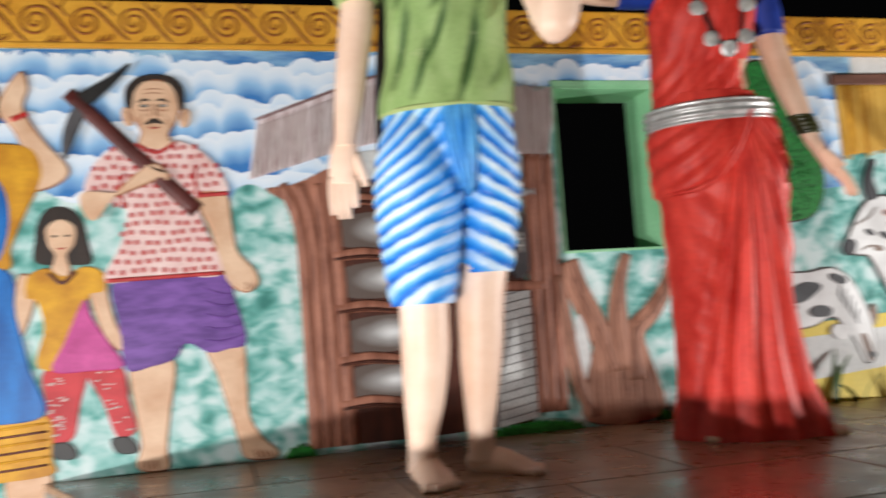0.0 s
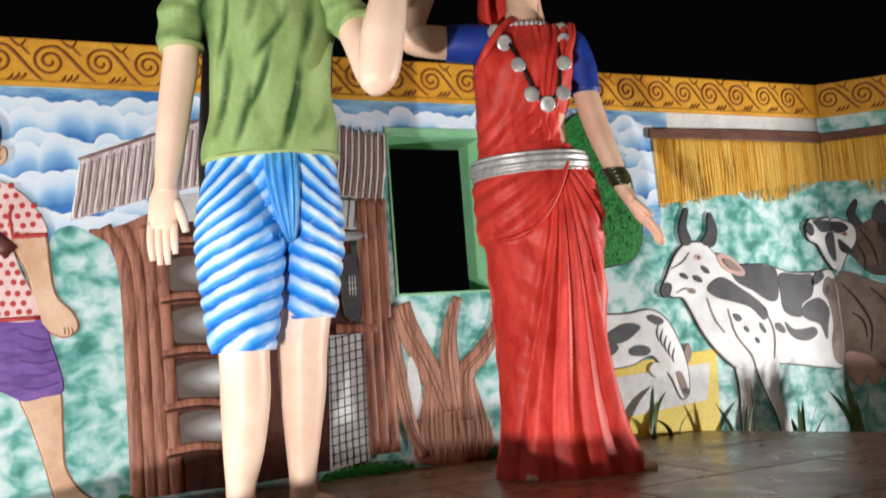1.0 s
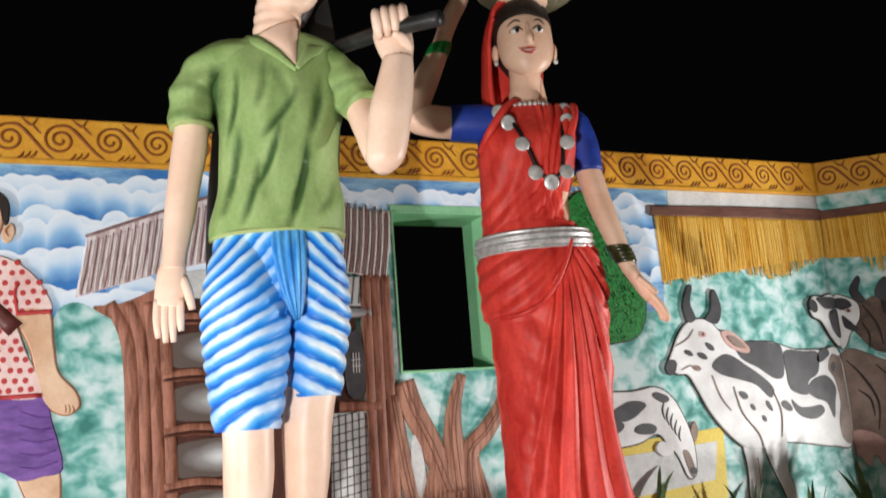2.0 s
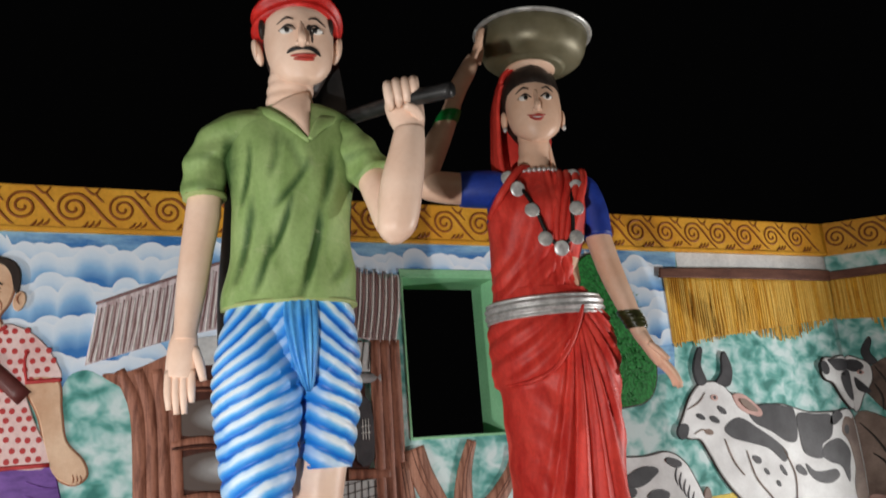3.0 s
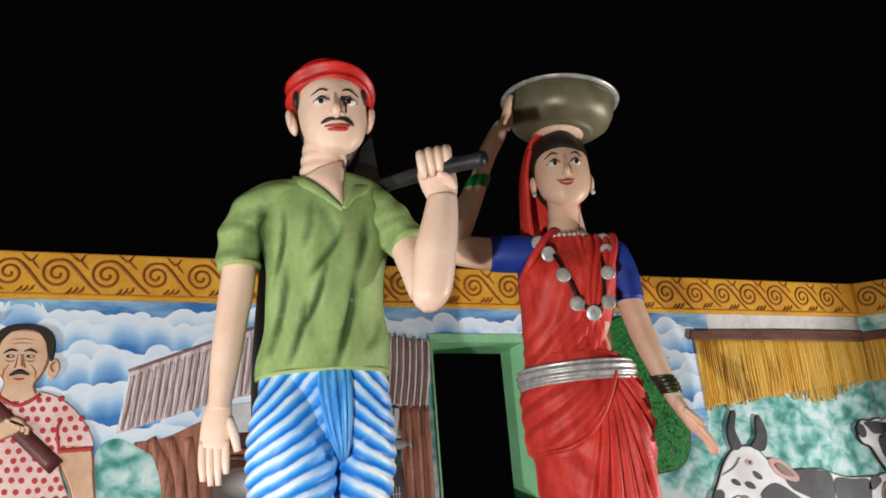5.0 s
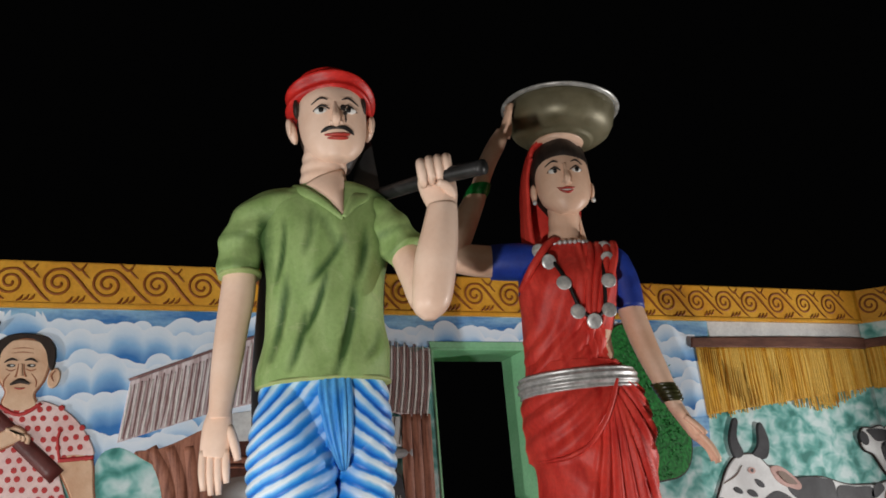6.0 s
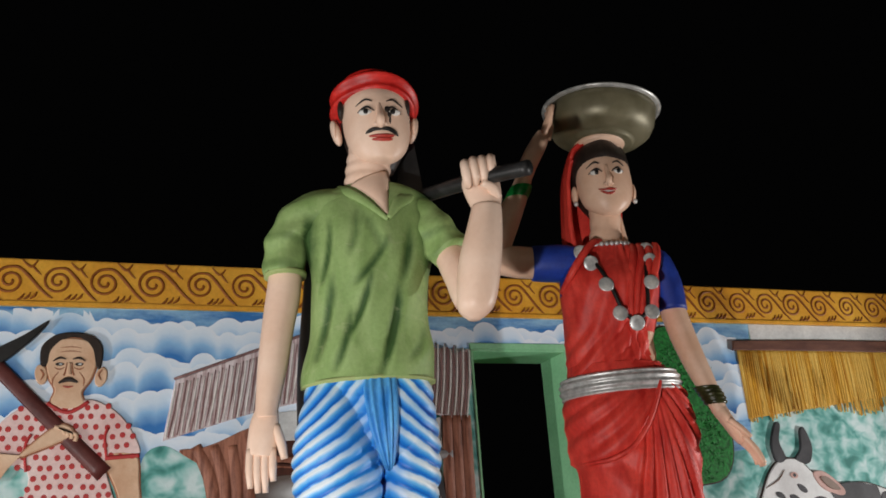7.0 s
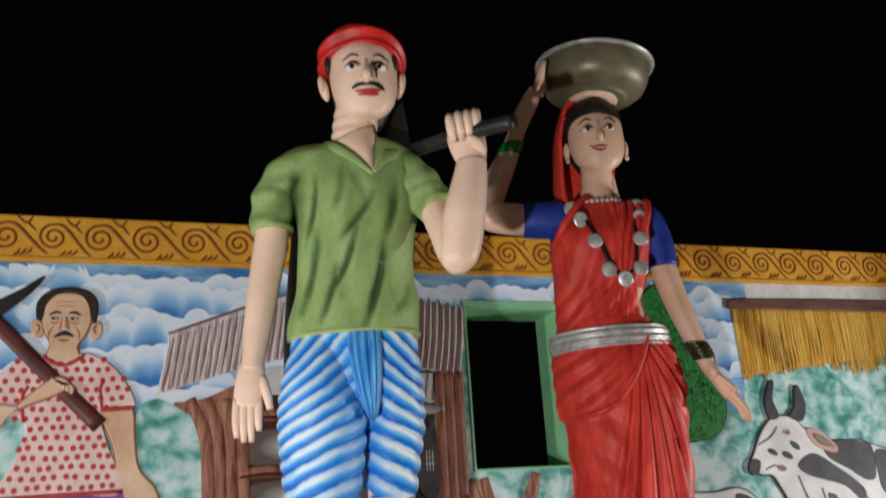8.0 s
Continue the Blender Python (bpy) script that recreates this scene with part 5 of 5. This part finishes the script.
    tube(bm, [(0.031, -0.140, 2.305), (0.032, -0.160, 2.262), (0.034, -0.184, 2.218), (0.034, -0.160, 2.201)], [(0.010, 0.014), (0.011, 0.017), (0.016, 0.017), (0.011, 0.010)], sk, 14)
    blob(bm, (0.036, -0.145, 2.168), (0.050, 0.014, 0.009), lp, seg=14)
    blob(bm, (0.036, -0.142, 2.155), (0.042, 0.013, 0.009), lp, seg=14)
    # dark streak that ran down beside the nose
    for x, z, w, h in ((0.060, 2.276, 0.013, 0.014), (0.066, 2.255, 0.012, 0.012), (0.070, 2.236, 0.005, 0.020)):
        blob(bm, (x, skull(x) + 0.001, z), (w, 0.004, h), hr, seg=10)
    ob = finish("farmer_statue", bm, [SKIN, GREEN, GREEN_EDGE, STRIPE, BLUE_CLOTH, RED, BLACK, HAIR, WHITE, LIP])
    ob.matrix_basis = pose(0.965, 3.42, STAGE, 0, 0, -16)
    return tagged(ob, "painted plaster statue of a farmer, green shirt, striped blue trousers", "statue")


MAN = build_man()

hoe = thing("hoe", MAN.matrix_basis.copy(), "black iron hoe lying over the farmer statue's shoulder", "hoe")
bm = bmesh.new()
tube(bm, [(0.14, 0.09, 2.0), (0.375, -0.175, 1.965), (0.54, -0.335, 1.935)], [(0.027, 0.027), (0.029, 0.029), (0.028, 0.028)], 0, 10)
handle = part("handle", bm, IRON, hoe)
bm = bmesh.new()
vs = [bm.verts.new(p) for p in ((0.09, 0.13, 1.985), (0.205, 0.11, 1.975), (0.165, 0.13, 2.32), (0.10, 0.14, 2.32))]
f = bm.faces.new(vs)
r = bmesh.ops.extrude_face_region(bm, geom=[f])
bmesh.ops.translate(bm, vec=(0, 0.014, 0), verts=[v for v in r["geom"] if isinstance(v, bmesh.types.BMVert)])
bmesh.ops.bevel(bm, geom=list(bm.edges), offset=0.004, segments=2, affect="EDGES")
part("blade", bm, IRON, hoe, smooth=False)
bm = bmesh.new()
blob(bm, (0.512, -0.332, 1.938), (0.013, 0.008, 0.013), 0, seg=10)
part("rivet", bm, IRON, handle)


def build_woman():
    bm = bmesh.new()
    sk, sa, nv, hr, sv, bg, bd, wh, lp, bk = range(10)

    def drape(c, th, t):
        """Pleats that fan from the tuck, the wrapped edge and its sagging diagonal folds."""
        edge = 0.985 + 0.30 * max(0.0, (c.x + 0.25) / 0.345) ** 3.2
        over = step(edge - 0.012, edge + 0.012, c.z) if c.x < 0.095 and c.y < 0.1 else 0
        low = 1 - over
        front = step(0.06, -0.04, c.y)
        fan = math.atan2(c.x - 0.075, 1.36 - c.z)
        saw = lambda q: abs(2 * (q - math.floor(q + 0.5))) ** 0.7 - 0.5
        pl = 0.034 * saw(fan * 9.5 + 0.12 * math.sin(c.z * 5)) * step(1.30, 1.0, c.z) * low * front * step(-0.34, -0.16, fan) * step(0.40, 0.26, fan)
        flank = 0.020 * saw((c.z + 0.75 * c.x) * 6.5 + 0.4 * math.sin(c.z * 3)) * low * front * step(-0.12, -0.24, fan) * step(0.15, 0.5, c.z)
        right = 0.014 * saw(fan * 7.0 + 0.3) * low * front * step(0.3, 0.45, fan)
        dia = 0.022 * saw((c.z - edge * 0.55 + 0.62 * max(0.0, 0.12 - c.x) ** 1.3) * 11.0) * over * step(1.30, 1.20, c.z) * front
        fan2 = math.atan2(c.x - 0.02, 1.45 - c.z)
        tuck = 0.020 * saw(fan2 * 7.5) * low * front * step(0.09, 0.12, c.x) * step(0.95, 1.1, c.z)
        return 0.026 * over * step(1.33, 1.20, c.z) + pl + flank + right + dia + tuck
    tube(bm, [(0.055, 0.0, 0.0), (0.045, 0.0, 0.06), (0.025, 0.0, 0.25), (0.005, 0.0, 0.65), (0.012, 0.0, 1.08), (-0.01, 0.0, 1.28), (-0.045, 0.0, 1.40)],
         [(0.335, 0.235), (0.315, 0.225), (0.265, 0.20), (0.245, 0.185), (0.265, 0.185), (0.25, 0.165), (0.20, 0.14)], sa, 220, sub=22, disp=drape)

    wrap = []
    for x in (0.098, 0.085, 0.062, 0.02, -0.05, -0.13, -0.20, -0.245):
        wrap.append((x, -0.024 - 0.19 * math.sqrt(max(0.05, 1 - ((x - 0.01) / 0.278) ** 2)), 0.985 + 0.30 * max(0.0, (x + 0.25) / 0.345) ** 3.2))
    tube(bm, wrap, [0.006, 0.009, 0.010, 0.010, 0.010, 0.010, 0.009, 0.006], sa, 10)

    def bodice(c, th, t):
        if c.y > 0:
            return 0
        saw = lambda q: abs(2 * (q - math.floor(q + 0.5))) ** 0.7 - 0.5
        low = 0.016 * saw((c.z - 1.35 + 0.9 * (0.10 - c.x) * (c.z - 1.2)) * 9 - c.x * 9) * step(1.62, 1.45, c.z)
        return low + 0.008 * math.exp(-((c.x - 0.05) / 0.05) ** 2) * math.sin(c.x * 190) + 0.004 * math.sin((c.z * 0.4 - c.x) * 70) * step(1.45, 1.6, c.z)

    def cloth(c):
        if c.x > 0.105 and 1.37 < c.z < 1.53:
            return sk
        if c.z > 1.935:
            return sk
        if c.x < -0.10 - (1.95 - c.z) * 0.62 and c.z > 1.7:
            return nv
        return sa
    tube(bm, [(-0.03, 0, 1.30), (-0.05, 0, 1.40), (-0.045, 0, 1.52), (-0.025, -0.012, 1.66), (-0.015, -0.02, 1.76), (0.0, 0.0, 1.86), (0.005, 0.01, 1.925), (0.0, 0.015, 1.97)],
         [(0.23, 0.15), (0.196, 0.135), (0.198, 0.138), (0.215, 0.162), (0.225, 0.168), (0.222, 0.13), (0.15, 0.105), (0.085, 0.08)], sa, 120, sub=14, disp=bodice, pick=cloth)
    # fall over the shoulder
    for i in range(4):
        tube(bm, [(0.02 + 0.016 * i, -0.165, 1.52), (0.035 + 0.03 * i, -0.178, 1.70), (0.075 + 0.035 * i, -0.14, 1.85), (0.10 + 0.035 * i, -0.04, 1.935), (0.11 + 0.035 * i, 0.05, 1.90)], [0.010, 0.016, 0.018, 0.018, 0.012], sa, 10)
    # belt of silver bands over a beaded row
    tube(bm, [(-0.020, 0, 1.266), (-0.022, 0, 1.290), (-0.024, 0, 1.318), (-0.027, 0, 1.345), (-0.03, 0, 1.360)], [(0.258, 0.180), (0.264, 0.186), (0.264, 0.186), (0.258, 0.180), (0.242, 0.166)], sv, 140, sub=9,
         disp=lambda c, th, t: 0.004 * math.sin(t * 24) + (0.0035 * math.sin(th * 70) if t < 0.34 else 0), shear=lambda c: Vector((c.x, c.y, c.z + 0.03 * c.x + 0.02 * max(0, c.x - 0.1))))
    # arm raised to the basin
    tube(bm, [(-0.12, 0.0, 1.87), (-0.20, 0.0, 1.885), (-0.29, 0.0, 1.89), (-0.352, 0.0, 1.893)], [(0.07, 0.08), (0.086, 0.086), (0.085, 0.084), (0.080, 0.078)], nv, 24, ref=(0, 1, 0))
    tube(bm, [(-0.33, 0, 1.893), (-0.43, -0.005, 1.905), (-0.51, -0.01, 1.92), (-0.54, -0.01, 1.93)], [0.072, 0.072, 0.064, 0.035], sk, 20)
    tube(bm, [(-0.535, -0.01, 1.885), (-0.515, -0.015, 1.95), (-0.445, -0.02, 2.11), (-0.375, -0.02, 2.25), (-0.352, -0.02, 2.31)], [0.04, 0.064, 0.064, 0.047, 0.040], sk, 20)
    tube(bm, [(-0.398, -0.02, 2.205), (-0.382, -0.02, 2.235), (-0.368, -0.02, 2.262)], [0.057, 0.056, 0.051], bg, 20, sub=4, disp=lambda c, th, t: 0.003 * math.sin(t * 25))
    tube(bm, [(-0.356, -0.02, 2.295), (-0.325, -0.05, 2.37), (-0.278, -0.085, 2.445), (-0.25, -0.105, 2.495)], [(0.038, 0.032), (0.042, 0.042), (0.040, 0.046), (0.028, 0.040)], sk, 16)
    fingers(bm, [[(-0.258 + 0.010 * i, -0.135 + 0.022 * i, 2.475), (-0.230 + 0.006 * i, -0.150 + 0.022 * i, 2.54), (-0.205 - 0.006 * i, -0.165 + 0.024 * i, 2.605 + 0.010 * (i in (1, 2)))] for i in range(4)], 0.016, sk)
    # arm that hangs, open palm
    tube(bm, [(0.13, 0.0, 1.88), (0.205, 0.0, 1.855), (0.243, 0.0, 1.76), (0.255, 0.0, 1.635)], [(0.06, 0.075), (0.076, 0.08), (0.072, 0.076), (0.066, 0.07)], nv, 24)
    tube(bm, [(0.25, 0, 1.68), (0.27, 0.0, 1.58), (0.30, 0.0, 1.46), (0.335, -0.01, 1.34), (0.372, -0.03, 1.21), (0.385, -0.035, 1.17)], [0.056, 0.058, 0.056, 0.050, 0.037, 0.034], sk, 20)
    tube(bm, [(0.345, -0.015, 1.285), (0.362, -0.025, 1.245), (0.374, -0.03, 1.205)], [0.053, 0.052, 0.047], bd, 22, sub=8, disp=lambda c, th, t: 0.003 * math.sin(t * 31))
    tube(bm, [(0.378, -0.033, 1.19), (0.405, -0.045, 1.13), (0.438, -0.05, 1.07), (0.455, -0.05, 1.04)], [(0.034, 0.030), (0.026, 0.048), (0.024, 0.05), (0.018, 0.044)], sk, 16)
    fingers(bm, [[(0.445, -0.09 + 0.027 * i, 1.06), (0.487 + 0.004 * i, -0.095 + 0.027 * i, 1.0), (0.515 + 0.008 * (i in (1, 2)), -0.09 + 0.027 * i, 0.945 - 0.01 * (i in (1, 2)))] for i in range(4)], 0.0135, sk)
    fingers(bm, [[(0.40, -0.085, 1.13), (0.43, -0.115, 1.09), (0.465, -0.12, 1.05)]], 0.014, sk)
    # neck, head, hair, veil
    tube(bm, [(0.0, 0.01, 1.93), (0.0, 0.005, 2.0), (0.008, 0.0, 2.08), (0.015, -0.01, 2.18)], [(0.09, 0.078), (0.074, 0.068), (0.072, 0.068), (0.078, 0.078)], sk, 22, disp=lambda c, th, t: 0.002 * math.sin(c.z * 110))
    tube(bm, [(0.018, -0.082, 2.082), (0.018, -0.072, 2.098), (0.018, -0.052, 2.14), (0.018, -0.038, 2.205), (0.017, -0.028, 2.28), (0.016, -0.012, 2.36), (0.016, 0.0, 2.41)],
         [(0.032, 0.024), (0.062, 0.046), (0.104, 0.085), (0.124, 0.108), (0.128, 0.116), (0.120, 0.108), (0.08, 0.07)], sk, 36, sub=6, flat=True)
    tube(bm, [(0.016, 0.04, 2.12), (0.016, 0.035, 2.21), (0.016, 0.022, 2.31), (0.016, 0.0, 2.385), (0.016, 0.005, 2.45), (0.016, 0.005, 2.475)], [(0.06, 0.05), (0.122, 0.088), (0.139, 0.112), (0.138, 0.128), (0.118, 0.112), (0.09, 0.09)], hr, 36, sub=6, flat=True,
         disp=lambda c, th, t: 0.002 * math.sin(th * 40), shear=lambda c: Vector((c.x, c.y, c.z + (-0.30 if c.y > 0 else 0.16) * c.y - 0.30 * abs(c.x - 0.016) * (1 if c.y < 0 else 0))))
    tube(bm, [(-0.035, 0.0, 2.475), (-0.098, 0.04, 2.43), (-0.138, 0.08, 2.31), (-0.150, 0.09, 2.16), (-0.155, 0.085, 2.03), (-0.14, 0.07, 1.90)], [(0.020, 0.06), (0.020, 0.09), (0.018, 0.10), (0.020, 0.10), (0.024, 0.10), (0.02, 0.08)], sa, 26, disp=lambda c, th, t: 0.003 * math.sin(th * 9))
    tube(bm, [(0.03, 0.12, 2.42), (0.01, 0.13, 2.2), (-0.02, 0.12, 1.95)], [(0.11, 0.03), (0.12, 0.025), (0.12, 0.02)], sa, 24)
    tube(bm, [(0.075, 0.05, 2.10), (0.085, 0.05, 2.02), (0.095, 0.04, 1.94)], [(0.022, 0.05), (0.022, 0.05), (0.022, 0.05)], sk, 14)
    tube(bm, [(0.028, 0.0, 2.452), (0.03, 0.0, 2.47), (0.032, 0.0, 2.482)], [(0.118, 0.118), (0.124, 0.124), (0.10, 0.10)], sk, 30)
    face = lambda x: -0.033 - 0.112 * math.sqrt(max(0.0, 1 - ((x - 0.017) / 0.125) ** 2))
    for sx in (-1, 1):
        x = 0.018 + sx * 0.130
        blob(bm, (x + sx * 0.006, 0.0, 2.215), (0.016, 0.028, 0.044), sk)
        blob(bm, (x + sx * 0.008, -0.015, 2.165), (0.011, 0.011, 0.013), sv, seg=10)
        ex = 0.010 + sx * 0.050
        ey = face(ex)
        blob(bm, (ex, ey + 0.004, 2.268), (0.026, 0.013, 0.012), wh, seg=14)
        blob(bm, (ex + 0.004, ey - 0.005, 2.269), (0.011, 0.006, 0.0115), bk, seg=12)
        tube(bm, [(ex - 0.029, face(ex - 0.029) - 0.002, 2.268), (ex, ey - 0.010, 2.284), (ex + 0.029, face(ex + 0.029) - 0.002, 2.267)], [0.002, 0.004, 0.002], bk, 6, ref=(0, 0, 1), sub=4)
        tube(bm, [(ex - sx * 0.020, face(ex - sx * 0.02) - 0.002, 2.309), (ex + sx * 0.006, ey - 0.002, 2.317), (ex + sx * 0.036, face(ex + sx * 0.036) - 0.001, 2.299)], [0.002, 0.004, 0.0015], bk, 6, ref=(0, 0, 1), sub=4)
        blob(bm, (0.009 + sx * 0.014, -0.147, 2.206), (0.011, 0.013, 0.009), sk, seg=10)
    tube(bm, [(0.010, -0.135, 2.30), (0.009, -0.150, 2.255), (0.008, -0.170, 2.216), (0.008, -0.150, 2.198)], [(0.010, 0.012), (0.011, 0.015), (0.015, 0.016), (0.010, 0.008)], sk, 12)
    tube(bm, [(-0.046, -0.124, 2.192), (-0.014, -0.143, 2.180), (0.010, -0.148, 2.181), (0.034, -0.143, 2.180), (0.066, -0.124, 2.192)], [0.002, 0.005, 0.006, 0.005, 0.002], lp, 8, ref=(0, 0, 1), sub=4)
    tube(bm, [(-0.030, -0.130, 2.182), (0.010, -0.143, 2.171), (0.050, -0.130, 2.182)], [0.002, 0.005, 0.002], wh, 8, ref=(0, 0, 1), sub=5)
    tube(bm, [(-0.040, -0.126, 2.186), (0.010, -0.144, 2.161), (0.060, -0.126, 2.186)], [0.002, 0.007, 0.002], lp, 8, ref=(0, 0, 1), sub=5)
    # border of the sari across the bodice
    tube(bm, [(-0.235, -0.05, 1.735), (-0.20, -0.125, 1.80), (-0.135, -0.135, 1.89), (-0.085, -0.10, 1.945), (-0.04, -0.06, 1.965)], [(0.016, 0.02), (0.018, 0.018), (0.018, 0.016), (0.016, 0.014), (0.01, 0.01)], sa, 12)
    # silver necklaces on dark cords
    for i in range(13):
        a = math.pi * (1.08 + 0.84 * i / 12)
        blob(bm, (0.0 + 0.105 * math.cos(a), 0.02 + 0.12 * math.sin(a), 1.955 - 0.018 * math.sin(i / 12 * math.pi)), (0.012, 0.010, 0.011), sv, seg=8)
    cord = [(-0.135, -0.10, 1.91), (-0.105, -0.155, 1.84), (-0.06, -0.195, 1.73), (-0.015, -0.195, 1.60), (0.035, -0.19, 1.555), (0.09, -0.19, 1.60), (0.105, -0.19, 1.73), (0.125, -0.145, 1.84), (0.135, -0.09, 1.91)]
    for side in (cord[:5], cord[4:]):
        tube(bm, side, [0.009] * 5, bk, 8)
    for i, (x, y, z) in enumerate(cord):
        q = x + (0.032 if x > 0.035 else -0.032 if x < 0.03 else 0) * (0.4 if i in (0, 8) else 0.5)
        blob(bm, (q, y - 0.012, z - 0.012), (0.033, 0.0055, 0.034), sv, Matrix.Rotation(0.25 * math.sin(i * 2), 4, "X") @ Matrix.Rotation(0.35 * math.sin(i * 3.1), 4, "Z"), 18)
    # feet under the hem
    foot(bm, (-0.10, 0.04, 0.0), (-0.13, -0.19, 0.0), 0.05, sk)
    foot(bm, (0.22, 0.0, 0.0), (0.36, -0.14, 0.0), 0.05, sk)
    ob = finish("woman_statue", bm, [SKIN_DARK, SARI, NAVY, HAIR, SILVER, BANGLE, BANGLE_DARK, WHITE, LIP, BLACK])
    ob.matrix_basis = pose(2.155, 3.74, STAGE, 0, 0, -18)
    return tagged(ob, "painted plaster statue of a woman in a red sari", "statue")


WOMAN = build_woman()

# metal basin on the statue's head
basin = thing("metal_basin", WOMAN.matrix_basis @ pose(0.040, 0.0, 2.464, 0, 5.5, 0), "dull grey metal basin with bright rim on the statue's head", "basin")


def lathe(bm, prof, n=48):
    rings = [[bm.verts.new((r * math.cos(2 * math.pi * k / n), r * math.sin(2 * math.pi * k / n), z)) for k in range(n)] for r, z in prof]
    for A, B in zip(rings, rings[1:]):
        for k in range(n):
            bm.faces.new((A[k], A[(k + 1) % n], B[(k + 1) % n], B[k]))
    bm.faces.new(rings[0]), bm.faces.new(rings[-1])


bm = bmesh.new()
lathe(bm, [(0.138, 0.0), (0.146, 0.004), (0.152, 0.016), (0.160, 0.018), (0.200, 0.030), (0.232, 0.056), (0.249, 0.092), (0.257, 0.135), (0.262, 0.174), (0.258, 0.175), (0.251, 0.135), (0.243, 0.094), (0.225, 0.062), (0.19, 0.040), (0.14, 0.026), (0.13, 0.016)])
bowl = part("bowl", bm, PAN, basin)
bm = bmesh.new()
lathe(bm, [(0.258, 0.170), (0.272, 0.168), (0.282, 0.174), (0.284, 0.180), (0.276, 0.185), (0.262, 0.183), (0.257, 0.178)])
part("rim", bm, RIM, bowl, "bright metal rim")


# ---------------------------------------------------------------- plants in the bed
def plant(x, y, z, n, height, seed):
    r = random.Random(seed)
    th = thing("strap_leaf_plant", pose(x, y, z), "dark green strap-leaved plant growing from the bed", "plant", "plants along the wall")
    for i in range(n):
        a, lean, h = r.uniform(0, 6.28), r.uniform(0.03, 0.16), height * r.uniform(0.6, 1.05)
        w = r.uniform(0.018, 0.034)
        d, s = Vector((math.cos(a), math.sin(a) * 0.5, 0)), Vector((-math.sin(a), math.cos(a), 0))
        s = (s + Vector((0.8, 0, 0))).normalized()
        bm = bmesh.new()
        o = d * r.uniform(0, 0.05)
        rows = []
        for k in range(7):
            t = k / 6
            c = o + d * lean * t * t * 1.3 + Vector((0, 0, h * t - 0.25 * lean * t ** 3))
            ww = w * (1 - t) ** 0.55 * (0.7 + 0.6 * t)
            rows.append([bm.verts.new(c - s * ww), bm.verts.new(c + Vector((0, 0.004, -0.003)) * (1 - t)), bm.verts.new(c + s * ww)])
        for A, B in zip(rows, rows[1:]):
            for k in range(2):
                bm.faces.new((A[k], A[k + 1], B[k + 1], B[k]))
        part("leaf", bm, LEAF, th)


for x, y, n, h, sd in ((3.62, 4.30, 3, 0.48, 1), (3.97, 4.22, 6, 0.42, 3), (4.30, 4.10, 7, 0.50, 4), (4.46, 4.0, 8, 0.56, 5), (4.66, 3.90, 9, 0.56, 6), (4.85, 3.8, 8, 0.55, 7)):
    plant(x, y, 0.62, n, h, sd)
plant(3.06, 4.33, STAGE, 2, 0.34, 21)
plant(3.20, 4.33, STAGE, 2, 0.20, 23)

# ---------------------------------------------------------------- stone slabs of the stage
SX, SY = 0.93, 0.62
for j in range(5):
    for i in range(-2, 7):
        x0, y0 = 0.22 + SX * i + (SX / 2 if j % 2 else 0), 4.41 - SY * (j + 1)
        g = 0.004
        poly = [(x0 + g, y0 + g), (x0 + SX - g, y0 + g), (x0 + SX - g, y0 + SY - g), (x0 + g, y0 + SY - g)]
        for a, b in zip(CORNERS, CORNERS[1:] + CORNERS[:1]):
            poly = clip(poly, a, b) if len(poly) > 2 else []
        if len(poly) < 3:
            continue
        bm = bmesh.new()
        lo = [bm.verts.new((x, y, STAGE - 0.029)) for x, y in poly]
        up = [bm.verts.new((x, y, STAGE)) for x, y in poly]
        bm.faces.new(lo)
        cap = bm.faces.new(up)
        for k in range(len(poly)):
            q = (k + 1) % len(poly)
            bm.faces.new((lo[k], lo[q], up[q], up[k]))
        bmesh.ops.bevel(bm, geom=list(cap.edges), offset=0.003, segments=1, affect="EDGES")
        part("slab", bm, SLAB, stage, smooth=False)
